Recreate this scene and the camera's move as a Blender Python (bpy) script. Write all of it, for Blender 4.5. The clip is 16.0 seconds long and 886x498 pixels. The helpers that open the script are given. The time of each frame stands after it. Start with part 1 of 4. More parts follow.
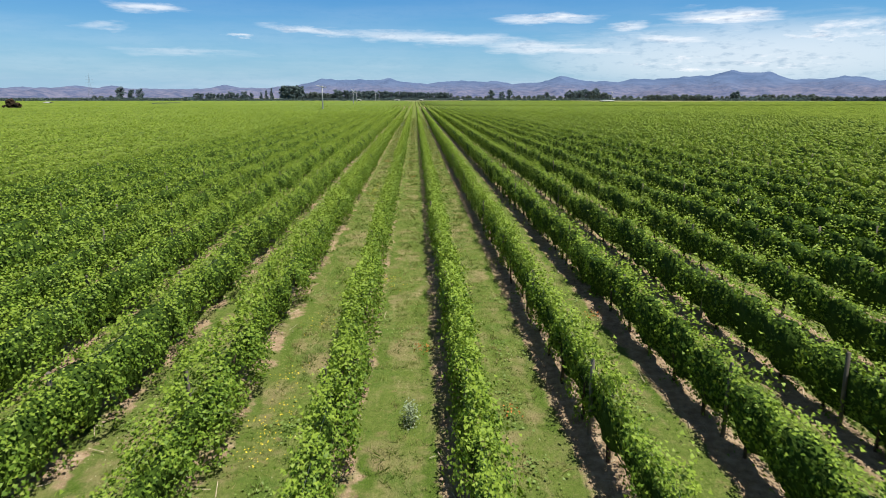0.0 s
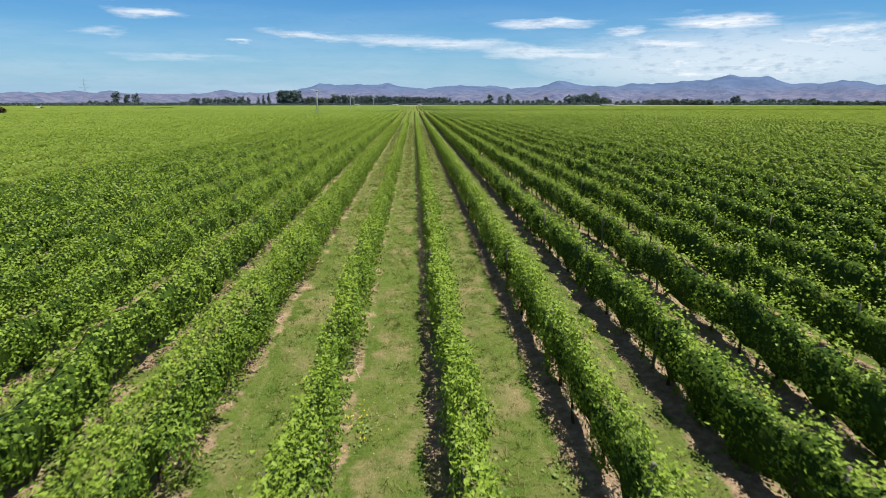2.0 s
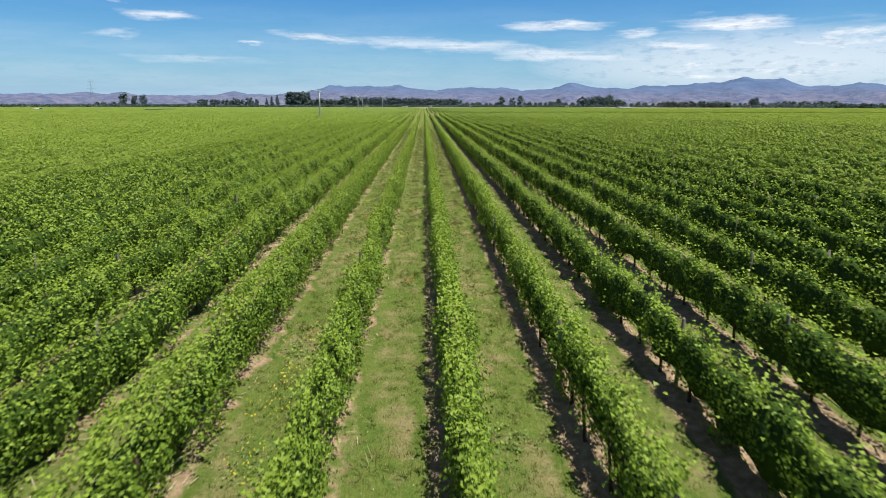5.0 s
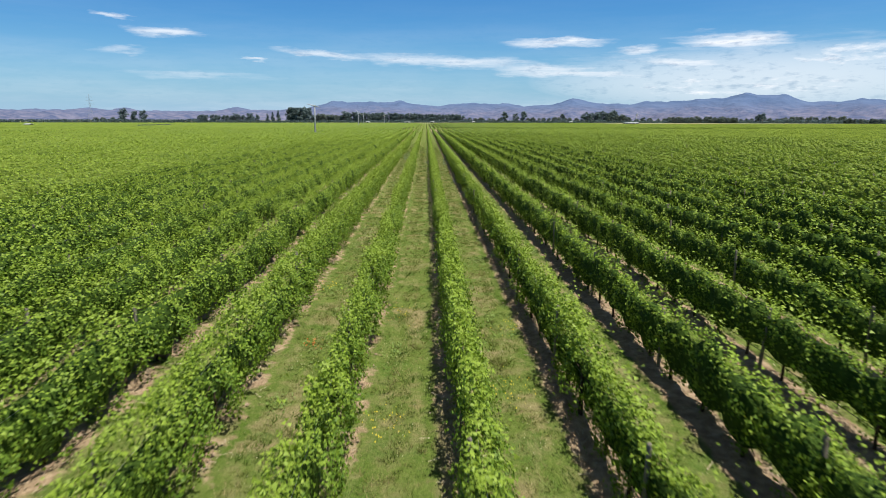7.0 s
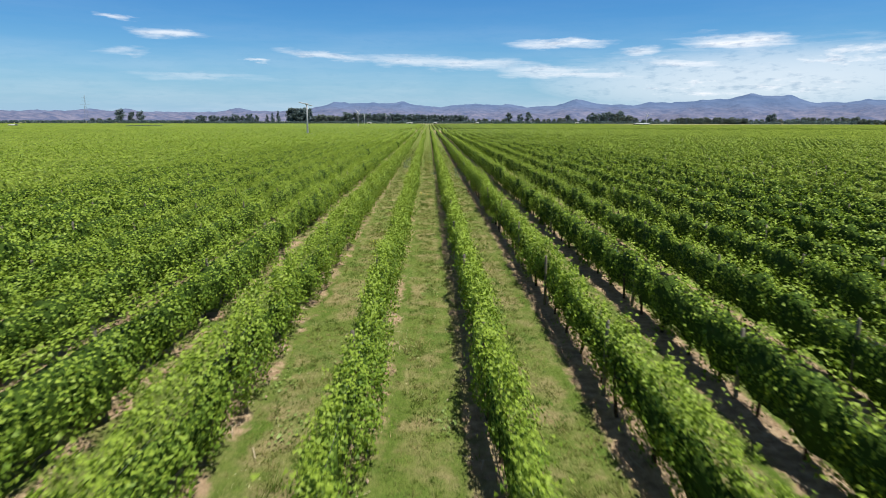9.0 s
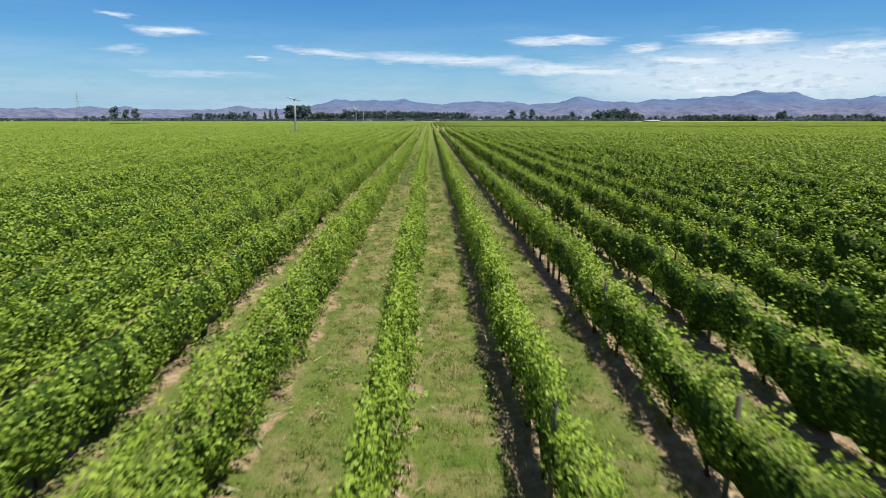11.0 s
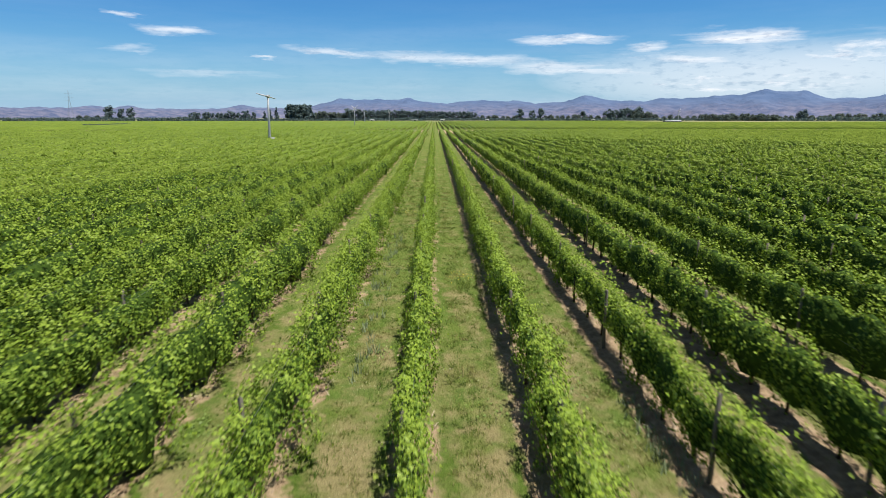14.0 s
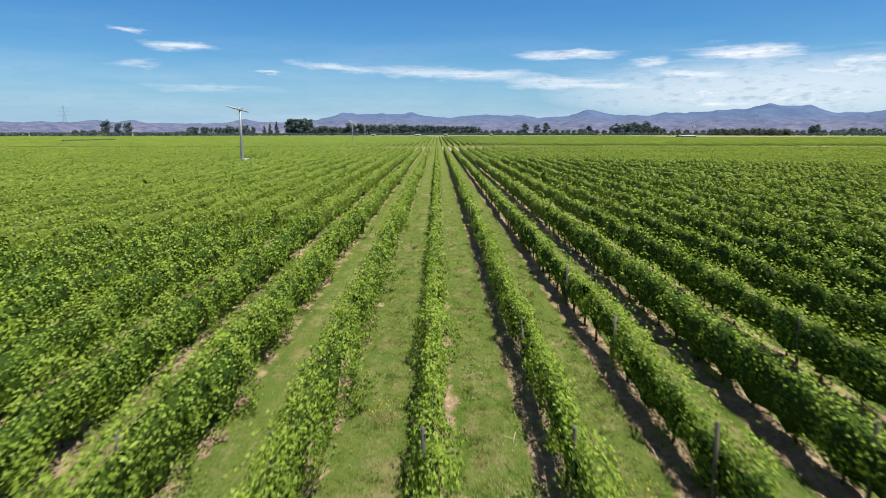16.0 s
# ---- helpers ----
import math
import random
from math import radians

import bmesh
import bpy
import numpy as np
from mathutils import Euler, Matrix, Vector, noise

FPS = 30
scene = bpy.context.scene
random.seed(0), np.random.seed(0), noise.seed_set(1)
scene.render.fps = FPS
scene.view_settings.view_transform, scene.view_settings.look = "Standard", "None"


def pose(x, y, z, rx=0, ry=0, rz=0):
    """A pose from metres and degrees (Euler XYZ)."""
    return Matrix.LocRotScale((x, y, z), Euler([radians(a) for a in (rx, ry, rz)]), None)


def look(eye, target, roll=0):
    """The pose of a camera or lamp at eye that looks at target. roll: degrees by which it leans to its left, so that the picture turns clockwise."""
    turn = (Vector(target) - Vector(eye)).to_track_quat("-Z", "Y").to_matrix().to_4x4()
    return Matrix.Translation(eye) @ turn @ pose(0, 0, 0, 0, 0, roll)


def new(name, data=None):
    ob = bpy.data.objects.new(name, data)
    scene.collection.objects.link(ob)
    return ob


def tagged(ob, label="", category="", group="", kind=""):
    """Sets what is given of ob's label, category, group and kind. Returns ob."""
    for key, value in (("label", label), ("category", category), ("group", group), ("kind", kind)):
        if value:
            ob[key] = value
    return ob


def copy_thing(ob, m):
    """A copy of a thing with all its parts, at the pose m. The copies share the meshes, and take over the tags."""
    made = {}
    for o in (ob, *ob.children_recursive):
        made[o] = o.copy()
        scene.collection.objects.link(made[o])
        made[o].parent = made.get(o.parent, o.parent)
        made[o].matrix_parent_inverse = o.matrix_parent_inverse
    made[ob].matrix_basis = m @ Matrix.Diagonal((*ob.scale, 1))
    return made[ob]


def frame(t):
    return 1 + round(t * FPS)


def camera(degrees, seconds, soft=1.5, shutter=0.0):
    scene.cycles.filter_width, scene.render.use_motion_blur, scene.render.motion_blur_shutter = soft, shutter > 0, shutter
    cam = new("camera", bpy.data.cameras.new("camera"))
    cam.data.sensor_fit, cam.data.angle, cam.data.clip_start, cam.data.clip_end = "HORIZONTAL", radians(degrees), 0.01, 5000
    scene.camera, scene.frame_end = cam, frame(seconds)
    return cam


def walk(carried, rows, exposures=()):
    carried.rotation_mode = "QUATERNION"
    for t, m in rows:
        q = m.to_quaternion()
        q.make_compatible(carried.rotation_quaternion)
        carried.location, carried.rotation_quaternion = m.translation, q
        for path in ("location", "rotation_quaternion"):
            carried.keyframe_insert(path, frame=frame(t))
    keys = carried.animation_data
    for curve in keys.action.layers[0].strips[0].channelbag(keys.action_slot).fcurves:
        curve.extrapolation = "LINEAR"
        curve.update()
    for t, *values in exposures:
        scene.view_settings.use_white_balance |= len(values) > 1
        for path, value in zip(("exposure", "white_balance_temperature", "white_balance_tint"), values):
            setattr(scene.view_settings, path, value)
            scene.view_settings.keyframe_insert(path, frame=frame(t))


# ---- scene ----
PATH = [
    (0.0, 0.382, 17.302, 7.063, 75.991, 0.016, -2.554),
    (0.5, 0.386, 19.553, 7.044, 76.167, 0.022, -2.573),
    (1.0, 0.418, 22.135, 6.992, 76.317, 0.019, -2.612),
    (1.5, 0.526, 24.928, 6.939, 76.434, 0.041, -2.651),
    (2.0, 0.627, 27.844, 6.896, 76.408, 0.058, -2.700),
    (2.5, 0.695, 31.028, 6.854, 76.352, 0.015, -2.697),
    (3.0, 0.738, 34.422, 6.802, 76.324, -0.023, -2.254),
    (3.5, 0.761, 37.869, 6.765, 76.333, 0.005, -2.167),
    (4.0, 0.801, 41.433, 6.769, 76.303, -0.036, -1.962),
    (6.5, 0.643, 63.118, 6.686, 77.629, -0.043, -1.662),
    (7.0, 0.592, 68.219, 6.583, 77.978, -0.052, -1.573),
    (7.5, 0.513, 73.610, 6.497, 78.103, -0.054, -1.536),
    (8.0, 0.407, 79.429, 6.379, 78.109, -0.062, -1.492),
    (8.5, 0.251, 85.394, 6.227, 78.102, -0.072, -1.404),
    (9.0, 0.114, 91.552, 6.069, 78.079, -0.043, -1.354),
    (9.5, -0.070, 97.754, 5.926, 78.027, -0.064, -1.522),
    (10.0, -0.271, 103.854, 5.765, 77.943, -0.037, -1.441),
    (12.5, -0.723, 135.886, 6.224, 77.822, 0.051, -1.011),
    (13.0, -0.812, 142.637, 6.323, 77.828, 0.036, -0.914),
    (13.5, -0.866, 149.235, 6.395, 77.800, 0.022, -0.855),
    (14.0, -0.903, 155.802, 6.527, 77.772, 0.037, -0.801),
    (14.5, -0.990, 162.569, 6.665, 77.847, 0.050, -0.708),
    (15.0, -1.072, 169.293, 6.762, 78.253, 0.031, -0.655),
    (15.5, -1.146, 175.948, 6.896, 78.620, 0.027, -0.619),
    (16.0, -1.224, 182.653, 7.050, 79.057, 0.048, -0.544),
]
cam = camera(71.96, 16.0, soft=0.95, shutter=0.2)
walk(cam, [(t, pose(*p)) for t, *p in PATH])

# ---- world, sun, exposure ----
SUN_EL, SUN_AZ = 72.0, 122.0          # degrees; azimuth clockwise from +Y
scene.view_settings.exposure = 0.35
world = bpy.data.worlds.new("world")
scene.world = world
world.use_nodes = True
WN, WL = world.node_tree.nodes, world.node_tree.links
WN.clear()


def wmath(op, a, b=None, clamp=False):
    n = WN.new("ShaderNodeMath")
    n.operation, n.use_clamp = op, clamp
    for k, v in enumerate((a, b)):
        if v is None:
            continue
        if isinstance(v, (int, float)):
            n.inputs[k].default_value = v
        else:
            WL.new(v, n.inputs[k])
    return n.outputs[0]


sky = WN.new("ShaderNodeTexSky")
sky.sky_type, sky.sun_disc = "NISHITA", False
sky.sun_elevation, sky.sun_rotation = radians(SUN_EL), radians(SUN_AZ)
sky.altitude, sky.air_density, sky.dust_density, sky.ozone_density = 20, 1.0, 0.3, 2.5
co = WN.new("ShaderNodeTexCoord")
sep = WN.new("ShaderNodeSeparateXYZ")
WL.new(co.outputs["Generated"], sep.inputs[0])
az = wmath("MULTIPLY", wmath("ARCTAN2", sep.outputs[0], sep.outputs[1]), 57.2958)
el = wmath("MULTIPLY", wmath("ARCSINE", sep.outputs[2]), 57.2958)


def sky_noise(sx, sy, scale, detail, off):
    v = WN.new("ShaderNodeCombineXYZ")
    WL.new(wmath("MULTIPLY", az, sx), v.inputs[0])
    WL.new(wmath("MULTIPLY", el, sy), v.inputs[1])
    v.inputs[2].default_value = off
    n = WN.new("ShaderNodeTexNoise")
    n.inputs["Scale"].default_value, n.inputs["Detail"].default_value = scale, detail
    n.inputs["Roughness"].default_value = 0.6
    WL.new(v.outputs[0], n.inputs["Vector"])
    return n.outputs["Fac"]


fine = sky_noise(0.22, 1.5, 1.6, 6, 3.0)
broad = sky_noise(0.06, 0.5, 1.0, 5, 11.0)
puff = sky_noise(0.55, 1.9, 1.5, 6, 7.0)


warp_a = wmath("MULTIPLY", wmath("SUBTRACT", sky_noise(0.12, 0.7, 1.2, 4, 21.0), 0.5), 7.0)
warp_e = wmath("MULTIPLY", wmath("SUBTRACT", sky_noise(0.16, 0.9, 1.3, 5, 31.0), 0.5), 1.7)
caz_src, cel_src = wmath("ADD", az, warp_a), wmath("ADD", el, warp_e)
streak = sky_noise(0.10, 3.2, 1.5, 6, 43.0)


lumpy = sky_noise(0.34, 1.3, 1.5, 7, 57.0)


def cloud(caz, cel, waz, wel, slope, strength, broken=False):
    """One cirrus bank: centre and half-size in degrees, slope of its axis."""
    da = wmath("SUBTRACT", caz_src, caz)
    de = wmath("SUBTRACT", wmath("SUBTRACT", cel_src, cel), wmath("MULTIPLY", da, slope))
    u = wmath("DIVIDE", da, waz)
    v = wmath("DIVIDE", de, wel)
    r = wmath("ADD", wmath("MULTIPLY", u, u), wmath("MULTIPLY", v, v))
    m = wmath("SUBTRACT", 1.0, r, True)
    grain = wmath("ADD", wmath("MULTIPLY", fine, 0.6), wmath("MULTIPLY", lumpy if broken else streak, 0.6))
    if broken:
        grain = wmath("ADD", wmath("MULTIPLY", lumpy, 1.5), -0.25)
    e = wmath("MULTIPLY", wmath("SUBTRACT", wmath("ADD", grain, wmath("MULTIPLY", m, 0.62)), 0.74), 1.7, True)
    return wmath("MULTIPLY", wmath("MULTIPLY", e, wmath("POWER", m, 0.8)), strength)


banks = [
    cloud(-22.3, 6.95, 3.9, 0.55, -0.02, 0.85),
    cloud(-26.0, 7.9, 1.8, 0.30, -0.05, 0.7),
    cloud(-26.0, 5.35, 3.0, 0.45, 0.0, 0.45),
    cloud(-9.5, 5.50, 5.5, 0.62, -0.075, 0.85),
    cloud(-2.0, 5.15, 10.5, 0.75, -0.055, 0.62),
    cloud(-15.0, 5.05, 1.7, 0.22, -0.10, 0.7),
    cloud(3.0, 4.9, 11.0, 0.85, -0.035, 0.72),
    cloud(14.0, 4.0, 12.0, 0.75, -0.06, 0.8),
    cloud(12.3, 6.62, 5.6, 0.60, 0.02, 0.95),
    cloud(18.9, 5.9, 2.7, 0.52, 0.0, 0.85),
    cloud(26.0, 6.3, 5.6, 1.0, -0.07, 1.0),
    cloud(34.0, 4.6, 13.0, 1.6, 0.0, 0.9, True),
    cloud(22.0, 4.6, 9.0, 0.8, -0.03, 0.9),
    cloud(-20.0, 3.6, 9.0, 0.6, 0.0, 0.35),
    cloud(28.0, 4.0, 21.0, 3.0, 0.0, 0.62),
    cloud(27.0, 2.8, 17.0, 1.7, 0.0, 1.0, True),
]
total = banks[0]
for b in banks[1:]:
    total = wmath("MAXIMUM", total, b)
# smooth milky bank low down beyond the hills
mu = wmath("DIVIDE", wmath("SUBTRACT", az, 30.0), 21.0)
mv = wmath("DIVIDE", wmath("SUBTRACT", el, 3.3), 2.7)
milk = wmath("SUBTRACT", 1.0, wmath("ADD", wmath("MULTIPLY", mu, mu), wmath("MULTIPLY", mv, mv)), True)
total = wmath("MAXIMUM", total, wmath("MULTIPLY", wmath("POWER", milk, 0.7), 0.60))
# thin veil everywhere, thicker towards the horizon
low = wmath("DIVIDE", wmath("SUBTRACT", 13.0, el), 13.0, True)
veil = wmath("MULTIPLY", wmath("MULTIPLY", wmath("SUBTRACT", broad, 0.40), 0.9, True), wmath("POWER", low, 2.0))
# mask of the added overhead layer, above the visible band of sky
upper = wmath("DIVIDE", wmath("SUBTRACT", el, 12.0), 20.0, True)
high = wmath("MULTIPLY", wmath("MULTIPLY", wmath("SUBTRACT", broad, 0.28), 3.2, True), upper)
total = wmath("MAXIMUM", total, veil, True)
# greyer undersides in the low bank
grey = wmath("MULTIPLY", wmath("SUBTRACT", puff, 0.51), 5.0, True)
white = WN.new("ShaderNodeMixRGB")
white.inputs[1].default_value, white.inputs[2].default_value = (10.2, 10.6, 11.2, 1), (6.2, 6.9, 8.2, 1)
WL.new(grey, white.inputs[0])
deep = WN.new("ShaderNodeHueSaturation")
deep.inputs["Saturation"].default_value = 1.2
WL.new(sky.outputs[0], deep.inputs["Color"])
tint = WN.new("ShaderNodeMixRGB")
tint.blend_type = "MULTIPLY"
tint.inputs[0].default_value, tint.inputs[2].default_value = 1.0, (0.46, 0.88, 1.20, 1)
WL.new(deep.outputs[0], tint.inputs[1])
haze = WN.new("ShaderNodeMixRGB")
haze.inputs[2].default_value = (4.0, 6.0, 8.2, 1)
WL.new(wmath("POWER", wmath("DIVIDE", wmath("SUBTRACT", 9.5, el), 9.5, True), 2.0), haze.inputs[0])
WL.new(tint.outputs[0], haze.inputs[1])
over = WN.new("ShaderNodeMixRGB")
WL.new(total, over.inputs[0])
WL.new(haze.outputs[0], over.inputs[1])
WL.new(white.outputs[0], over.inputs[2])
fill_layer = WN.new("ShaderNodeMixRGB")      # unseen grey layer overhead, added to set the fill light
fill_layer.inputs[2].default_value = (1.2, 1.35, 1.6, 1)
WL.new(high, fill_layer.inputs[0])
WL.new(over.outputs[0], fill_layer.inputs[1])
bg = WN.new("ShaderNodeBackground")
bg.inputs["Strength"].default_value = 0.075
WL.new(fill_layer.outputs[0], bg.inputs[0])
wout = WN.new("ShaderNodeOutputWorld")
WL.new(bg.outputs[0], wout.inputs[0])

sun_data = bpy.data.lights.new("sun", "SUN")
sun_data.energy, sun_data.angle, sun_data.color = 5.0, radians(0.5), (1.0, 0.95, 0.86)
sun = new("sun", sun_data)
sx = math.cos(radians(SUN_EL)) * math.sin(radians(SUN_AZ))
sy = math.cos(radians(SUN_EL)) * math.cos(radians(SUN_AZ))
sun.matrix_basis = look((60 * sx, 60 * sy, 60 * math.sin(radians(SUN_EL))), (0, 0, 0))


# ---- materials ----
class Mat:
    """A small node-tree builder."""

    def __init__(self, name):
        self.m = bpy.data.materials.new(name)
        self.m.use_nodes = True
        self.n, self.l = self.m.node_tree.nodes, self.m.node_tree.links
        self.n.clear()
        self.out = self.n.new("ShaderNodeOutputMaterial")

    def put(self, socket, v):
        if isinstance(v, (int, float)):
            socket.default_value = v
        elif isinstance(v, tuple):
            socket.default_value = (*v, 1.0) if len(v) == 3 and socket.type == "RGBA" else v
        else:
            self.l.new(v, socket)

    def node(self, kind, **kw):
        n = self.n.new(kind)
        for k, v in kw.items():
            self.put(n.inputs[k.replace("_", " ")], v)
        return n

    def math(self, op, a, b=0.0, clamp=False):
        n = self.n.new("ShaderNodeMath")
        n.operation, n.use_clamp = op, clamp
        self.put(n.inputs[0], a)
        self.put(n.inputs[1], b)
        return n.outputs[0]

    def mix(self, f, a, b):
        n = self.n.new("ShaderNodeMixRGB")
        for k, v in enumerate((f, a, b)):
            self.put(n.inputs[k], v)
        return n.outputs[0]

    def noise(self, scale, detail=4, vec=None, rough=0.6):
        n = self.node("ShaderNodeTexNoise", Scale=scale, Detail=detail, Roughness=rough)
        self.l.new(vec if vec is not None else self.where(), n.inputs["Vector"])
        return n.outputs["Fac"]

    def where(self):
        return self.n.new("ShaderNodeNewGeometry").outputs["Position"]

    def own(self):
        return self.n.new("ShaderNodeTexCoord").outputs["Object"]

    def island(self):
        return self.n.new("ShaderNodeNewGeometry").outputs["Random Per Island"]

    def each(self):
        return self.n.new("ShaderNodeObjectInfo").outputs["Random"]

    def ramp(self, f, *stops):
        n = self.n.new("ShaderNodeValToRGB")
        e = n.color_ramp.elements
        while len(e) < len(stops):
            e.new(0.5)
        for s, (p, c) in zip(e, stops):
            s.position, s.color = p, (*c, 1)
        self.l.new(f, n.inputs[0])
        return n.outputs[0]

    def step(self, f, a, b):
        n = self.n.new("ShaderNodeMapRange")
        n.interpolation_type = "SMOOTHSTEP"
        for k, v in enumerate((f, a, b)):
            self.put(n.inputs[k], v)
        return n.outputs[0]

    def surface(self, colour, rough=0.6, metal=0.0, bump=None, depth=0.01, spec=0.5):
        p = self.node("ShaderNodeBsdfPrincipled", Base_Color=colour, Roughness=rough, Metallic=metal)
        self.put(p.inputs["Specular IOR Level"], spec)
        if bump is not None:
            b = self.node("ShaderNodeBump", Height=bump, Distance=depth)
            self.l.new(b.outputs[0], p.inputs["Normal"])
        self.l.new(p.outputs[0], self.out.inputs[0])
        return p

    def leafy(self, colour, glow, share, rough=0.45, spec=0.4):
        """Leaf: a diffuse and glossy face with light coming through."""
        p = self.node("ShaderNodeBsdfPrincipled", Base_Color=colour, Roughness=rough)
        self.put(p.inputs["Specular IOR Level"], spec)
        t = self.node("ShaderNodeBsdfTranslucent", Color=glow)
        x = self.node("ShaderNodeMixShader", Fac=share)
        self.l.new(p.outputs[0], x.inputs[1])
        self.l.new(t.outputs[0], x.inputs[2])
        self.l.new(x.outputs[0], self.out.inputs[0])
        return self.m


def vine_leaf():
    m = Mat("vine_leaf")
    patch = m.noise(0.45, 3)
    f = m.math("ADD", m.math("MULTIPLY", m.island(), 0.75), m.math("MULTIPLY", patch, 0.4))
    c = m.ramp(f, (0.0, (0.052, 0.104, 0.013)), (0.35, (0.098, 0.180, 0.018)), (0.75, (0.172, 0.274, 0.027)), (1.0, (0.262, 0.356, 0.048)))
    g = m.ramp(f, (0.0, (0.12, 0.22, 0.010)), (0.6, (0.26, 0.40, 0.018)), (1.0, (0.42, 0.50, 0.04)))
    s = m.n.new("ShaderNodeSeparateXYZ")
    m.l.new(m.where(), s.inputs[0])
    # Paler with height: young shoot tips, plus sunlit crowns painted into the colour.
    young_and_lit = m.math("MULTIPLY", m.step(m.math("ADD", s.outputs[2], m.math("MULTIPLY", m.island(), 0.3)), 1.30, 1.95), 0.75)
    c = m.mix(young_and_lit, c, (0.270, 0.370, 0.042))
    late = m.math("MULTIPLY", m.step(s.outputs[1], 70.0, 150.0), m.math("SUBTRACT", 1.0, m.step(s.outputs[1], 230.0, 300.0)))
    c = m.mix(m.math("MULTIPLY", late, m.math("MULTIPLY", m.island(), 0.36)), c, (0.340, 0.430, 0.050))
    return m.leafy(c, g, 0.17, 0.55, 0.26)


def vine_mass():
    m = Mat("vine_mass")
    a, b = m.noise(8.0, 6, rough=0.7), m.noise(0.08, 3)
    f = m.math("ADD", m.math("MULTIPLY", a, 0.85), m.math("MULTIPLY", b, 0.25))
    c = m.ramp(f, (0.38, (0.046, 0.080, 0.010)), (0.52, (0.132, 0.196, 0.020)), (0.70, (0.246, 0.312, 0.043)))
    m.surface(c, 0.7, bump=a, depth=0.18, spec=0.2)
    return m.m


def vine_shade_core():
    m = Mat("vine_shade_core")
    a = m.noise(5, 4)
    # Near-black green: the shade inside the canopy is put into this colour.
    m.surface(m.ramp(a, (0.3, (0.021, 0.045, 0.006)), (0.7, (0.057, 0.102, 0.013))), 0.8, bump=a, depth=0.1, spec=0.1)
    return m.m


def vine_bark():
    m = Mat("vine_bark")
    a = m.noise(30, 5, m.own())
    m.surface(m.ramp(a, (0.3, (0.035, 0.025, 0.018)), (0.7, (0.11, 0.08, 0.06))), 0.9, bump=a, depth=0.01, spec=0.15)
    return m.m


ROW = 2.75


def earth():
    """Grass lanes between bare strips under the rows; dry paddocks past the vineyard."""
    m = Mat("earth")
    pos = m.where()
    s = m.n.new("ShaderNodeSeparateXYZ")
    m.l.new(pos, s.inputs[0])
    x, y = s.outputs[0], s.outputs[1]
    n1, n2, n3, n4 = m.noise(1.1, 4), m.noise(4.5, 5), m.noise(0.28, 3), m.noise(38, 4)
    ph = m.math("FRACT", m.math("ADD", m.math("ADD", m.math("DIVIDE", x, ROW), m.math("MULTIPLY", m.step(x, -1.0, 1.0), 0.075)), 99.97))
    off = m.math("MULTIPLY", m.math("ABSOLUTE", m.math("SUBTRACT", ph, 0.5)), ROW)
    edge = m.math("ADD", off, m.math("MULTIPLY", m.math("SUBTRACT", n1, 0.5), m.math("SUBTRACT", 1.3, m.math("MULTIPLY", m.step(x, -1.4, 1.4), 0.75))))
    edge = m.math("ADD", edge, m.math("MULTIPLY", m.math("SUBTRACT", n2, 0.5), 0.45))
    bare = m.math("MULTIPLY", m.math("SUBTRACT", 1.0, m.step(edge, 0.36, 0.54)), m.math("MAXIMUM", m.step(m.noise(0.8, 3), 0.44, 0.56), m.step(x, 0.0, 2.0)))
    soil = m.ramp(n2, (0.28, (0.22, 0.150, 0.092)), (0.5, (0.38, 0.275, 0.172)), (0.72, (0.56, 0.43, 0.285)))
    soil = m.mix(m.step(n4, 0.52, 0.72), soil, (0.57, 0.435, 0.285))
    grass = m.ramp(m.math("ADD", m.math("MULTIPLY", n4, 0.6), m.math("MULTIPLY", n2, 0.4)), (0.34, (0.094, 0.140, 0.024)), (0.5, (0.126, 0.180, 0.035)), (0.68, (0.176, 0.218, 0.052)))
    dry = m.ramp(n4, (0.3, (0.21, 0.178, 0.080)), (0.7, (0.33, 0.285, 0.142)))
    dryness = m.math("ADD", m.math("ADD", m.math("MULTIPLY", n1, 0.5), m.math("MULTIPLY", n3, 0.6)), m.math("MULTIPLY", m.math("SUBTRACT", m.step(y, 95.0, 145.0), m.math("MULTIPLY", m.step(y, 168.0, 186.0), 1.6)), 0.05))
    lane = m.mix(m.step(dryness, 0.50, 0.70), grass, dry)
    wheel = m.math("MULTIPLY", m.step(m.noise(1.6, 5, rough=0.65), 0.57, 0.72), 0.50)
    lane = m.mix(wheel, lane, m.ramp(n4, (0.3, (0.24, 0.165, 0.085)), (0.7, (0.42, 0.31, 0.175))))
    tuft = m.math("MULTIPLY", m.step(m.noise(0.9, 4, rough=0.6), 0.52, 0.66), 0.7)
    lane = m.mix(tuft, lane, m.ramp(n4, (0.3, (0.055, 0.112, 0.016)), (0.7, (0.125, 0.205, 0.036))))
    mp = m.node("ShaderNodeMapping", Scale=(3.2, 0.5, 1.0))
    m.l.new(pos, mp.inputs["Vector"])
    n6 = m.noise(1.0, 5, mp.outputs[0], 0.65)
    straw = m.ramp(n4, (0.35, (0.25, 0.205, 0.095)), (0.65, (0.50, 0.43, 0.23)))
    lane = m.mix(m.math("MULTIPLY", m.step(n6, 0.52, 0.72), 0.35), lane, straw)
    fringe = m.math("MULTIPLY", m.step(edge, 0.42, 0.60), m.math("SUBTRACT", 1.0, m.step(edge, 0.65, 0.95)))
    lush = m.ramp(n4, (0.3, (0.050, 0.095, 0.014)), (0.7, (0.13, 0.20, 0.030)))
    lane = m.mix(m.math("MULTIPLY", fringe, m.step(n3, 0.42, 0.6)), lane, lush)
    near = m.mix(bare, lane, soil)
